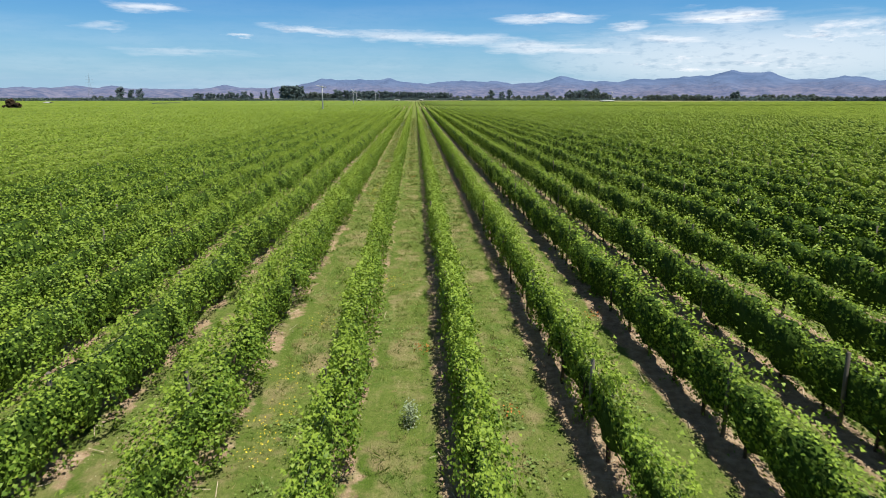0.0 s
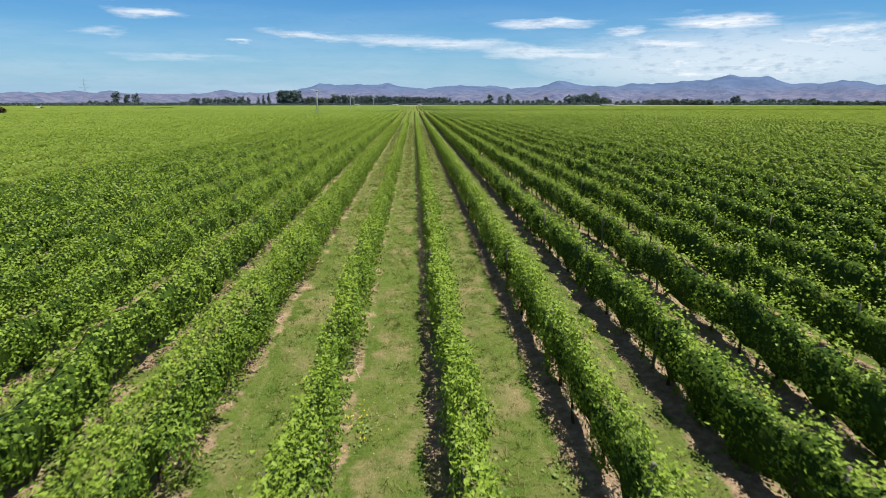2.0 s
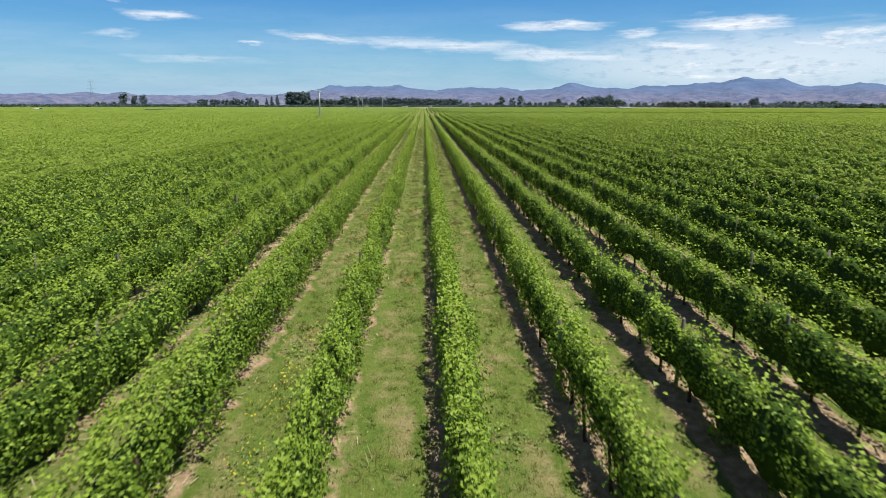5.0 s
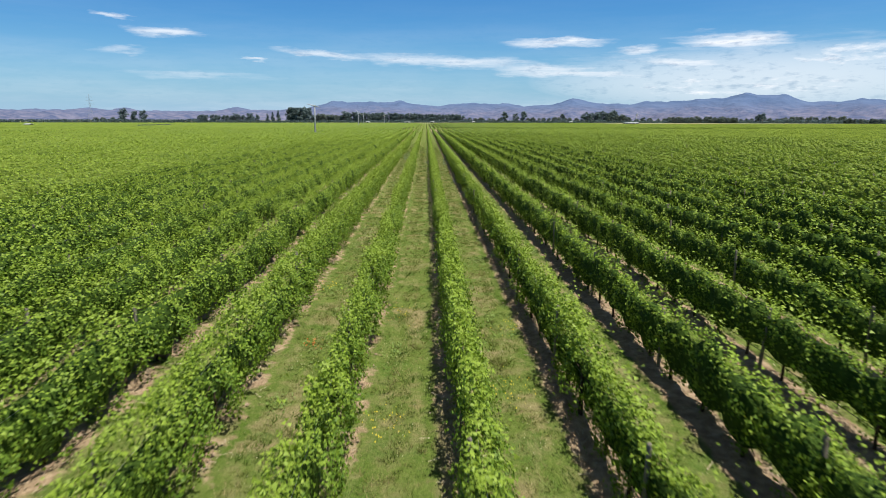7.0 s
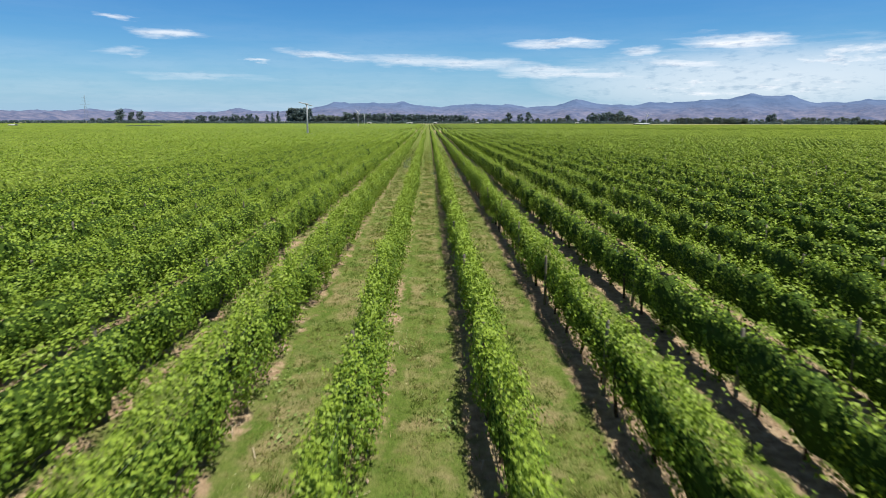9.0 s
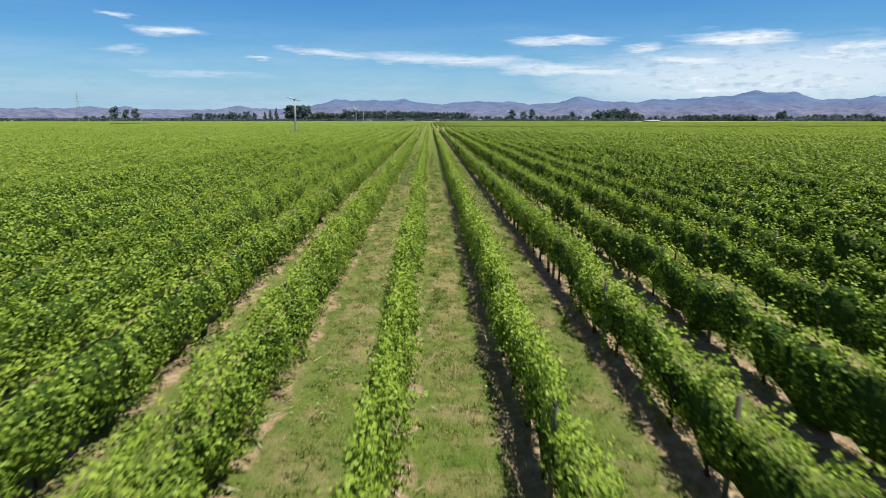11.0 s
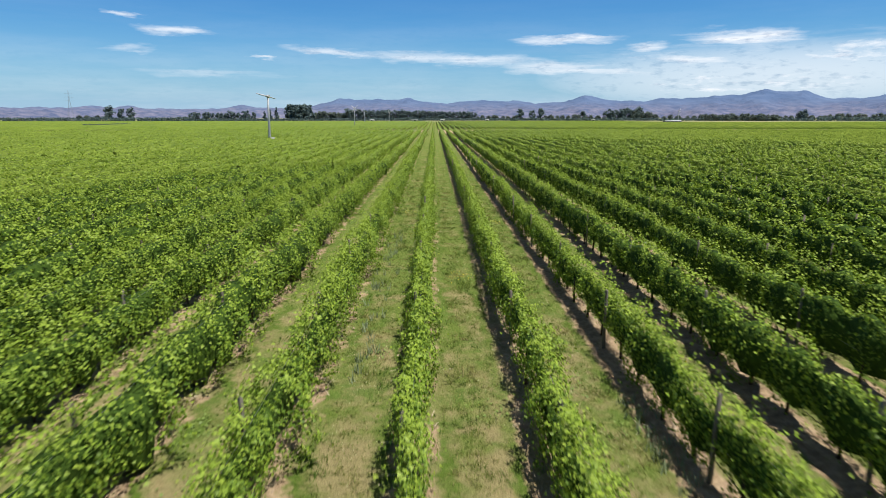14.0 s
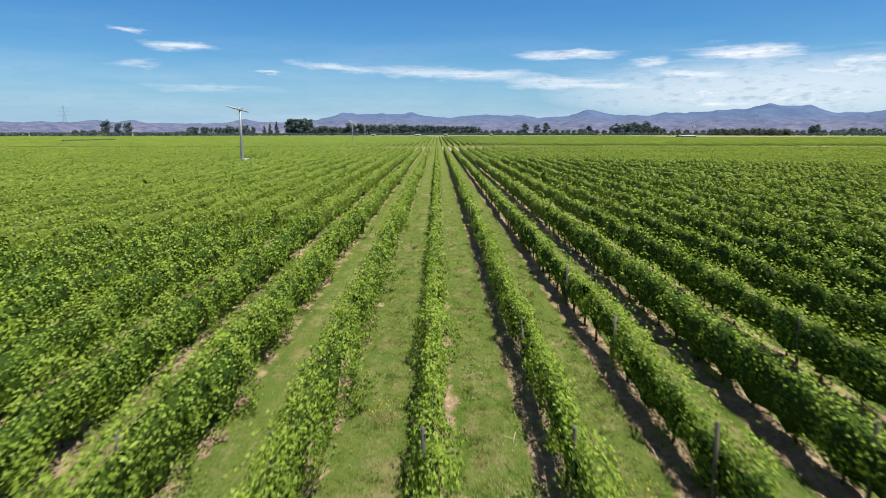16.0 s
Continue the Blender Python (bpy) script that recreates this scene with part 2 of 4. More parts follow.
    field = m.ramp(m.noise(0.004, 3), (0.30, (0.14, 0.19, 0.06)), (0.62, (0.29, 0.27, 0.15)))
    past = m.math("MAXIMUM", m.step(y, 895.0, 908.0), m.math("MULTIPLY", m.step(x, 205.0, 209.0), m.step(y, 726.0, 733.0)))
    c = m.mix(past, near, field)
    n5 = m.noise(11.0, 5)
    c = m.mix(m.math("MULTIPLY", m.step(n5, 0.52, 0.68), m.math("SUBTRACT", 0.20, m.math("MULTIPLY", bare, 0.18))), c, m.mix(past, (0.075, 0.105, 0.024), field))
    c = m.mix(m.math("MULTIPLY", m.step(n5, 0.48, 0.34), m.math("SUBTRACT", 0.17, m.math("MULTIPLY", bare, 0.17))), c, m.mix(past, (0.40, 0.36, 0.16), field))
    h = m.math("ADD", m.math("ADD", m.math("MULTIPLY", n4, 0.5), n5), n2)
    m.surface(c, 0.95, bump=h, depth=0.08, spec=0.1)
    return m.m


def plain(name, lo, hi, scale=20.0, rough=0.6, metal=0.0, depth=0.003, own=True, spec=0.4):
    m = Mat(name)
    a = m.noise(scale, 4, m.own() if own else None)
    m.surface(m.ramp(a, (0.3, lo), (0.7, hi)), rough, metal, bump=a, depth=depth, spec=spec)
    return m.m


def post_wood():
    m = Mat("post_wood")
    s = m.node("ShaderNodeMapping", Scale=(30.0, 30.0, 2.5))
    m.l.new(m.own(), s.inputs["Vector"])
    a = m.noise(1.0, 5, s.outputs[0])
    c = m.ramp(m.math("ADD", m.math("MULTIPLY", a, 0.8), m.math("MULTIPLY", m.each(), 0.25)), (0.3, (0.10, 0.085, 0.065)), (0.75, (0.25, 0.225, 0.185)))
    m.surface(c, 0.9, bump=a, depth=0.006, spec=0.15)
    return m.m


def grass_blade():
    m = Mat("grass_blade")
    f = m.math("ADD", m.math("MULTIPLY", m.island(), 0.45), m.math("MULTIPLY", m.step(m.noise(0.7, 4), 0.36, 0.64), 0.55))
    c = m.ramp(f, (0.15, (0.085, 0.150, 0.022)), (0.42, (0.145, 0.200, 0.038)), (0.70, (0.235, 0.245, 0.075)), (0.95, (0.40, 0.345, 0.165)))
    return m.leafy(c, c, 0.42, 0.6, 0.2)


def far_leaf(name, lo, mid, hi):
    m = Mat(name)
    f = m.math("ADD", m.math("MULTIPLY", m.island(), 0.8), m.math("MULTIPLY", m.each(), 0.2))
    return m.leafy(m.ramp(f, (0.0, lo), (0.5, mid), (1.0, hi)), mid, 0.40, 0.8, 0.05)


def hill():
    """Dry hills, haze put into the colour: bare mauve-brown low down, blue-grey tops."""
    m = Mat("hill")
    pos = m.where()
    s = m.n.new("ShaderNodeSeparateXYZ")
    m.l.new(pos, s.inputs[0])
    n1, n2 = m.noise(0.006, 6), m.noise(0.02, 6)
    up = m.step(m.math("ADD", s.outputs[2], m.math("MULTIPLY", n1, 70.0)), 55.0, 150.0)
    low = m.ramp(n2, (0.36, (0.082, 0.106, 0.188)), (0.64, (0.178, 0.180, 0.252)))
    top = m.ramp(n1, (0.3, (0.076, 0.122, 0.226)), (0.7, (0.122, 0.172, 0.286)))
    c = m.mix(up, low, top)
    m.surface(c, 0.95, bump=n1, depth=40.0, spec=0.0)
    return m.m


LEAF, MASS, CORE, BARK, EARTH = vine_leaf(), vine_mass(), vine_shade_core(), vine_bark(), earth()
POST, BLADE, HILL = post_wood(), grass_blade(), hill()
PIPE = plain("black_pipe", (0.012, 0.012, 0.013), (0.03, 0.03, 0.03), 40, 0.5)
WIRE = plain("galvanised_wire", (0.25, 0.26, 0.27), (0.45, 0.46, 0.47), 30, 0.45, 0.8)
STEEL = plain("galvanised_steel", (0.30, 0.315, 0.33), (0.42, 0.435, 0.45), 3, 0.55, 0.3)
DULL = plain("weathered_lattice_steel", (0.16, 0.19, 0.23), (0.24, 0.27, 0.31), 2, 0.7)
WHITE = plain("white_paint", (0.70, 0.71, 0.72), (0.82, 0.82, 0.82), 2, 0.4)
BLADE_GREY = plain("pale_blade", (0.45, 0.46, 0.48), (0.60, 0.60, 0.61), 2, 0.45)
PALE = plain("weathered_white_wall", (0.38, 0.38, 0.37), (0.52, 0.51, 0.49), 1, 0.7)
ROOF = plain("pale_roof_sheet", (0.34, 0.36, 0.38), (0.46, 0.47, 0.48), 0.6, 0.6)
DARK = plain("dark_door_and_shade", (0.02, 0.02, 0.022), (0.05, 0.05, 0.05), 2, 0.8)
CLOD = plain("dry_clod", (0.20, 0.14, 0.095), (0.42, 0.33, 0.24), 9, 0.95, own=False, spec=0.1)
STRAW = plain("dry_straw", (0.34, 0.28, 0.18), (0.56, 0.49, 0.36), 9, 0.9, own=False, spec=0.1)
YELLOW = plain("yellow_petal", (0.62, 0.46, 0.02), (0.80, 0.66, 0.05), 15, 0.6, own=False)
CREAM = plain("cream_flower", (0.50, 0.50, 0.26), (0.66, 0.66, 0.42), 15, 0.7, own=False)
RUST = plain("rusty_seedhead", (0.40, 0.13, 0.03), (0.55, 0.22, 0.05), 15, 0.8, own=False)
WEED = plain("weed_leaf", (0.11, 0.18, 0.035), (0.20, 0.28, 0.06), 9, 0.6, own=False)
SILVER = plain("grey_weed_leaf", (0.20, 0.26, 0.15), (0.32, 0.38, 0.24), 9, 0.7, own=False)
TRUNK = plain("tree_bark", (0.05, 0.04, 0.035), (0.12, 0.10, 0.08), 4, 0.95)
# Tree greens lifted towards blue-grey: distance haze painted into the leaf colour.
CONIFER = far_leaf("hazy_conifer_needles", (0.098, 0.140, 0.146), (0.116, 0.160, 0.160), (0.136, 0.182, 0.174))
BROAD = far_leaf("hazy_broad_leaf", (0.105, 0.136, 0.122), (0.124, 0.156, 0.134), (0.146, 0.178, 0.146))
COPPER = far_leaf("copper_leaf", (0.045, 0.034, 0.024), (0.075, 0.055, 0.036), (0.11, 0.08, 0.05))


# ---- mesh helpers ----
RNG = np.random.default_rng(7)


def mesh_of(name, verts, faces, mat, smooth=False):
    """A mesh from an (n,3) array and an (m,3|4) index array."""
    me = bpy.data.meshes.new(name)
    verts, faces = np.asarray(verts, np.float32), np.asarray(faces, np.int32)
    k = faces.shape[1]
    me.vertices.add(len(verts))
    me.vertices.foreach_set("co", verts.ravel())
    me.loops.add(faces.size)
    me.loops.foreach_set("vertex_index", faces.ravel())
    me.polygons.add(len(faces))
    me.polygons.foreach_set("loop_start", np.arange(0, faces.size, k, dtype=np.int32))
    if smooth:
        me.polygons.foreach_set("use_smooth", np.ones(len(faces), bool))
    me.update(calc_edges=True)
    me.materials.append(mat)
    return me


def unit(v):
    return v / np.maximum(np.linalg.norm(v, axis=1, keepdims=True), 1e-6)


def leaf_cards(p, n, size, rng, sides=4):
    """Leaves at p that face n: kite-shaped and bent along the midrib, or plain pointed ones (3 sides)."""
    k = len(p)
    n = unit(n)
    t = unit(np.cross(n, rng.normal(size=(k, 3))))
    b = np.cross(n, t)
    s = np.asarray(size).reshape(-1, 1) * np.ones((k, 1))
    shape = [(0, -0.48, 0.0), (0.54, -0.02, 0.14), (0, 0.60, -0.08), (-0.54, -0.02, 0.14)]
    if sides == 3:
        shape = [(-0.62, -0.42, 0.05), (0.62, -0.42, 0.05), (0, 0.72, -0.05)]
    vs = np.stack([p + s * (a * t + c * b + d * n) for a, c, d in shape], 1)
    return vs.reshape(-1, 3), np.arange(k * len(shape)).reshape(-1, len(shape))


def joined(parts):
    vs, fs, o = [], [], 0
    for v, f in parts:
        vs.append(v)
        fs.append(f + o)
        o += len(v)
    return np.concatenate(vs), np.concatenate(fs)


def tube(path, radii, sides=6):
    """A tube along a polyline, as vertices and quads."""
    path = np.asarray(path, float)
    m = len(path)
    d = unit(np.gradient(path, axis=0))
    up = np.tile([[0.31, 0.95, 0.05]], (m, 1))
    a = unit(np.cross(d, up))
    b = np.cross(d, a)
    ang = np.arange(sides) * 2 * math.pi / sides
    r = np.asarray(radii, float).reshape(-1, 1) * np.ones((m, 1))
    v = path[:, None] + r[:, None] * (np.cos(ang)[None, :, None] * a[:, None] + np.sin(ang)[None, :, None] * b[:, None])
    f = [(i * sides + j, i * sides + (j + 1) % sides, (i + 1) * sides + (j + 1) % sides, (i + 1) * sides + j) for i in range(m - 1) for j in range(sides)]
    v = v.reshape(-1, 3)
    top = np.arange((m - 1) * sides, m * sides)
    if sides == 6:
        f += [tuple(top[[0, 1, 2, 3]]), tuple(top[[0, 3, 4, 5]])]
    elif sides == 4:
        f += [tuple(top)]
    elif sides == 8:
        f += [tuple(top[[0, 1, 2, 3]]), tuple(top[[0, 3, 4, 7]]), tuple(top[[4, 5, 6, 7]])]
    return v, np.array(f)


def box(x0, y0, z0, x1, y1, z1):
    v = np.array([(x, y, z) for z in (z0, z1) for x, y in ((x0, y0), (x1, y0), (x1, y1), (x0, y1))], float)
    return v, np.array([(0, 3, 2, 1), (4, 5, 6, 7), (0, 1, 5, 4), (1, 2, 6, 5), (2, 3, 7, 6), (3, 0, 4, 7)])


def part(name, me, parent, label=""):
    ob = new(name, me)
    ob.parent = parent
    return tagged(ob, label)


# ---- ground ----
VINE, POST_GAP, POST_Y = 1.71, 6.84, 28.78     # along the rows
BLOCK_END, BLOCK_START, FIELD_END = 405.0, 465.0, 900.0
FAN = (-43.3, 316.0)


def make_ground():
    xs = [-4800, -1500, -400, -100]
    for k in range(-9, 10):
        c = (k + 0.5) * ROW
        xs += [c - 0.85, c - 0.4, c, c + 0.4, c + 0.85]
    xs += [100, 400, 1500, 4800]
    ys = [-4800, -600, -60] + list(np.arange(15, 232, 0.8)) + [290, 440, 1000, 2000, 4800]
    X, Y = np.meshgrid(np.array(xs, float), np.array(ys, float))
    Z = np.zeros_like(X)
    rows = np.abs((X / ROW) % 1.0 - 0.5) * ROW
    inside = (np.abs(X) < 26.4) & (Y > 14) & (Y < 232)
    lump = RNG.normal(0, 0.018, X.shape)
    Z[inside] = (0.07 * np.exp(-(rows / 0.35) ** 2) + lump)[inside]
    v = np.stack([X.ravel(), Y.ravel(), Z.ravel()], 1)
    w, h = len(xs), len(ys)
    i = (np.arange(h - 1)[:, None] * w + np.arange(w - 1)[None]).ravel()
    f = np.stack([i, i + 1, i + 1 + w, i + w], 1)
    tagged(new("ground", mesh_of("ground", v, f, EARTH, True)), "grass lanes and bare brown soil strips between vine rows", "ground", kind="structure")


make_ground()


# ---- hills ----
def make_hills():
    """Two ranges: peaks as azimuth, rise in degrees and half-width, joined by spurs."""
    peaks = [(-28, 0.15, 2.0), (-24.5, 0.13, 2.0), (-16.3, 0.27, 1.8), (-12, 0.13, 1.0), (-8.4, 0.40, 1.9), (-6.4, 0.14, 1.4), (-4.6, 0.46, 1.8), (-2.2, 0.42, 1.2), (4.2, 0.36, 1.7),
             (7.6, 0.13, 1.4), (13.0, 0.62, 1.3), (19.2, 0.16, 1.2), (23.4, 0.28, 2.0), (26.9, 0.84, 2.0), (29.6, 0.46, 1.3), (34.8, 0.32, 1.2), (38.5, 0.2, 2)]
    A = np.radians(np.arange(-62, 62.01, 0.22))
    R = np.linspace(2900, 4650, 46)
    AA, RR = np.meshgrid(A, R)
    deg = np.degrees(AA)
    ridge = np.interp(deg, [-62, -34, -14, -8, 0, 10, 20, 30, 40, 62], [0.7, 0.76, 0.72, 1.12, 1.22, 1.27, 1.40, 1.42, 1.15, 0.9])
    for a, h, w in peaks:
        ridge += h * np.exp(-np.abs((deg - a) / w) ** 1.3)
    v = []
    for i in range(AA.shape[0]):
        for j in range(AA.shape[1]):
            a, r = AA[i, j], RR[i, j]
            x, y = r * math.sin(a), r * math.cos(a)
            s = (r - 2900) / 1600
            base = np.interp(s, [0, 0.25, 0.6, 0.95, 1.1], [0.0, 0.20, 0.52, 1.0, 0.55])
            spur = noise.fractal(Vector((x / 420, y / 420, 1.3)), 1.0, 2.0, 5)
            fold = abs(noise.noise(Vector((x / 150 + 5, y / 260, 0.5))))
            rise = math.tan(math.radians(ridge[i, j])) * 4420 + 6.0
            z = base * rise * (1 + 0.10 * spur * (1.1 - base)) + (spur * 40 - fold * 60) * min(s * 4, 1) * (1.08 - base)
            z += (noise.fractal(Vector((x / 130, y / 130, 7)), 0.8, 2.0, 5) * 12.0 - 3.0) * base
            v.append((x, y, z - 4 if s > 0 else -6))
    w = AA.shape[1]
    i = (np.arange(AA.shape[0] - 1)[:, None] * w + np.arange(w - 1)[None]).ravel()
    f = np.stack([i, i + 1, i + 1 + w, i + w], 1)
    tagged(new("backdrop_hills", mesh_of("backdrop_hills", v, f, HILL, True)), "distant dry hill range in haze-tinted mauve and blue-grey", "hills", kind="structure")


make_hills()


# ---- vines ----
# Cross-section of a row, from the foot of its sheer west face over the top to the trailing shoots on its east side.
SECTION = np.array([(-0.12, 0.0), (-0.20, 0.26), (-0.24, 0.56), (-0.24, 0.84), (-0.03, 1.0), (0.18, 0.87), (0.34, 0.58), (0.38, 0.28), (0.27, 0.0)])
SEC_W = np.array([0.0, 0.15, 0.31, 0.43, 0.52, 0.60, 0.75, 0.90, 1.0])
ROW_RNG = np.random.default_rng(71)
VIGOUR = ROW_RNG.normal(0, 1, (700, 1200, 4))        # height, breadth, skirt and lean of every vine


def row_style(k):
    """Breadth to the west and to the east, skirt height and crown height of a row."""
    if k <= -4:
        return 1.3, 1.9, 0.14, 2.02
    return {-3: (1.28, 1.85, 0.14, 2.0), -2: (1.15, 1.6, 0.13, 1.82), -1: (0.88, 1.05, 0.16, 1.72), 0: (0.8, 1.2, 0.26, 1.78), 1: (0.76, 0.80, 0.22, 1.86)}.get(k, (1.1, 1.2, 0.17, 2.02))


def shape_at(k, y):
    """Top, skirt, breadth factor and sideways lean of row k at y: a lump for each vine, thin between."""
    west, east, low, top = row_style(k)
    u = (y - NEAR_Y) / VINE + 100.0
    j = np.floor(u + 0.5).astype(int)
    ph = u - j                                       # -0.5 .. 0.5 round each trunk
    v = VIGOUR[k + 340, np.clip(j, 0, 1199)]
    w = VIGOUR[k + 340, np.clip(j + np.where(ph > 0, 1, -1), 0, 1199)]
    t = np.abs(ph)[:, None]
    v = v * (1 - t) + w * t
    c = np.cos(math.pi * ph) ** 2                    # 1 at the trunk, 0 between two vines
    gap = 1.45 if k >= 1 else 0.62 if k < 0 else 0.8
    return (top + 0.12 * v[:, 0] - 0.27 * (1 - c) * gap, low + 0.11 * v[:, 2] + (0.22 if k >= 1 else 0.30) * (1 - c),
            (1.0 - 0.48 * (1 - c) * gap) * np.exp((0.27 if k >= -1 else 0.30) * v[:, 1]), (0.05 if k >= -1 else 0.09) * v[:, 3], west, east)


def overhang(k, sx, sz):
    """East of the flight line the shaded face leans in under the crown."""
    return np.where((sx < 0) & (k >= 1), sx * (0.62 + 0.5 * sz), sx)


LUMPS = ROW_RNG.normal(0, 1, (4096, 12))            # clumps of shoots over the face of the rows


def lump(k, y, q):
    """How far the clumps of shoots swell the face of row k at y and section place q."""
    a, b = y / 0.50 + k * 37.7 + 4096, q * 9.0
    i, j = np.floor(a).astype(int), np.floor(b).astype(int)
    u, v = a - i, b - j
    u, v = u * u * (3 - 2 * u), v * v * (3 - 2 * v)
    i0, i1 = i % 4096, (i + 1) % 4096
    return (LUMPS[i0, j] * (1 - u) + LUMPS[i1, j] * u) * (1 - v) + (LUMPS[i0, j + 1] * (1 - u) + LUMPS[i1, j + 1] * u) * v


def canopy(k, y, rng):
    """Places and facings of leaves over row k at the stations y."""
    n = len(y)
    top, low, breadth, lean, west, east = shape_at(k, y)
    q = rng.random(n)
    sx, sz = np.interp(q, SEC_W, SECTION[:, 0]), np.interp(q, SEC_W, SECTION[:, 1])
    e = 0.02
    tx = np.interp(q + e, SEC_W, SECTION[:, 0]) - np.interp(q - e, SEC_W, SECTION[:, 0])
    tz = np.interp(q + e, SEC_W, SECTION[:, 1]) - np.interp(q - e, SEC_W, SECTION[:, 1])
    out = unit(np.stack([-tz * 1.1, np.zeros(n), tx * 3.2], 1))
    swell = lump(k, y, q)
    deep = rng.exponential(0.065, n) - 0.03 - rng.exponential(0.05, n) * (rng.random(n) < 0.35) - np.clip(swell, -1.4, 1.8) * (0.16 if k >= 1 else 0.12)
    wild = rng.random(n) < 0.055
    deep = np.where(wild, -rng.uniform(0.05, 0.26, n) * np.clip(1 + swell, 0.2, 2.0), deep)
    sx = overhang(k, sx, sz) * np.where(sx < 0, west, east) * breadth + lean + rng.normal(0, 0.03, n)
    z = low + (top - low) * sz + rng.normal(0, 0.03, n)
    px, z = sx - deep * out[:, 0], np.maximum(z - deep * out[:, 2] * 0.9, 0.13)
    spike = (sz > 0.90) & (rng.random(n) < 0.42)
    z = np.where(spike, z + rng.exponential(0.15 if k >= 1 else 0.12, n) * np.clip(1 + swell, 0, 2.4), z)
    face = out * np.array([1.1, 1.0, 0.75]) + rng.normal(0, 0.60, (n, 3)) + np.stack([np.zeros(n), np.zeros(n), np.where(q < 0.45, 0.12, 0.38 if k >= -1 else 0.24)], 1)
    return px, z, face


def row_leaves(k, y0, y1, per_m, size, rng, sides=4):
    """Leaves over one row, from y0 to y1."""
    n = int((y1 - y0) * per_m)
    if n < 1:
        return None
    x = (k + 0.5) * ROW
    y = rng.uniform(y0, y1, n)
    px, z, face = canopy(k, y, rng)
    keep = ~skipped(x + px, y)
    p = np.stack([x + px, y, z], 1)[keep]
    if len(p) == 0:
        return None
    return leaf_cards(p, face[keep], size * rng.uniform(0.70, 1.22, len(p)), rng, sides)


def grow_vine(seed, k):
    """Foliage of one trained vine: a dense wall of shoots, with stray shoots above and to the sides."""
    rng = np.random.default_rng(seed)
    n = 1950
    y = rng.uniform(-0.92, 0.92, n)
    px, z, face = canopy(k, y + NEAR_Y + VINE * (seed % 97), rng)
    P, N = [np.stack([px, y, z], 1)], [face]
    for i in range(26):
        up = i < 14
        p = np.array([rng.uniform(-0.14, 0.16), rng.uniform(-0.8, 0.8), row_style(k)[3] - 0.24]) if up else np.array([0.28, rng.uniform(-0.8, 0.8), rng.uniform(0.35, 1.2)])
        d = np.array([rng.normal(0.05, 0.25), rng.normal(0, 0.25), 1.0]) if up else np.array([1.0, rng.normal(0, 0.5), rng.uniform(-0.3, 0.3)])
        for _ in range(int(rng.integers(4, 8))):
            d = d / np.linalg.norm(d)
            p = p + d * 0.058
            d = d + rng.normal(0, 0.12, 3) + np.array([0, 0, -0.10])
            q = p + rng.normal(0, 0.03, (2, 3))
            P.append(q)
            N.append(rng.normal(0, 0.6, (2, 3)) + [0, 0, 0.6])
    P, N = np.concatenate(P), np.concatenate(N)
    return leaf_cards(P, N, rng.uniform(0.038, 0.074, len(P)), rng, 3)


def trunk_mesh(seed):
    rng = np.random.default_rng(seed)
    z = np.linspace(-0.05, 0.86, 7)
    x = np.cumsum(rng.normal(0, 0.014, 7))
    y = np.cumsum(rng.normal(0, 0.018, 7))
    return mesh_of("trunk", *tube(np.stack([x, y, z], 1), np.linspace(0.045, 0.03, 7) * rng.uniform(0.85, 1.2), 6), BARK, True), (x[-1], y[-1])


def cane_mesh(seed, top):
    rng = np.random.default_rng(seed)
    y = np.linspace(-0.78, 0.78, 9)
    z = 0.88 + 0.03 * np.cos(y * 3) + rng.normal(0, 0.008, 9)
    z[4] = 0.85
    return mesh_of("cane", *tube(np.stack([top[0] * np.exp(-(y * 3) ** 2), y + top[1] * 0.5, z], 1), np.full(9, 0.012), 4), BARK, True)


NEAR_ROWS, NEAR_Y, NEAR_N = (-2, -1, 0, 1), 27.84, 75


def make_vine(seed, k, label):
    tr, top = trunk_mesh(100 + seed)
    ob = new("grapevine")
    tagged(ob, label, "grapevine", "grapevines in the nearest rows")
    part("trunk", tr, ob, "gnarled dark vine trunk")
    part("cane", cane_mesh(300 + seed, top), ob)
    part("foliage", mesh_of("foliage", *grow_vine(200 + seed * 7 + k, k), LEAF), ob)
    return ob


VINE_LABEL = {-2: "broad leafy green trellised grapevine trailing over patchy brown soil", -1: "light green trellised grapevine between two grass lanes",
              0: "slim light green trellised grapevine with trailing side shoots", 1: "dense green trellised grapevine over a bare soil strip"}
for k in NEAR_ROWS:
    kinds = [make_vine(i + 8 * (k + 2), k, VINE_LABEL[k]) for i in range(8)]
    order = list(range(8)) + [int(i) for i in RNG.integers(0, 8, NEAR_N - 8)]
    RNG.shuffle(order)
    seen = set()
    for j, i in enumerate(order):
        m = pose((k + 0.5) * ROW + RNG.normal(0, 0.035), NEAR_Y + j * VINE + RNG.normal(0, 0.04), 0.04, 0, 0, RNG.normal(0, 3))
        m = m @ Matrix.Diagonal((RNG.uniform(0.82, 1.2), RNG.choice((-1.0, 1.0)), RNG.uniform(0.92, 1.12), 1))
        if i in seen:
            copy_thing(kinds[i], m).matrix_basis = m
        else:
            seen.add(i)
            kinds[i].matrix_basis = m


def skipped(x, y):
    """Places without vines: the headland, the ring round the wind machine, the far edge."""
    return ((y > BLOCK_END) & (y < BLOCK_START)) | ((x - FAN[0]) ** 2 + ((y - FAN[1]) * 0.22) ** 2 < 4.4 ** 2) | (y > FIELD_END) | ((x > 208) & (y > 730))


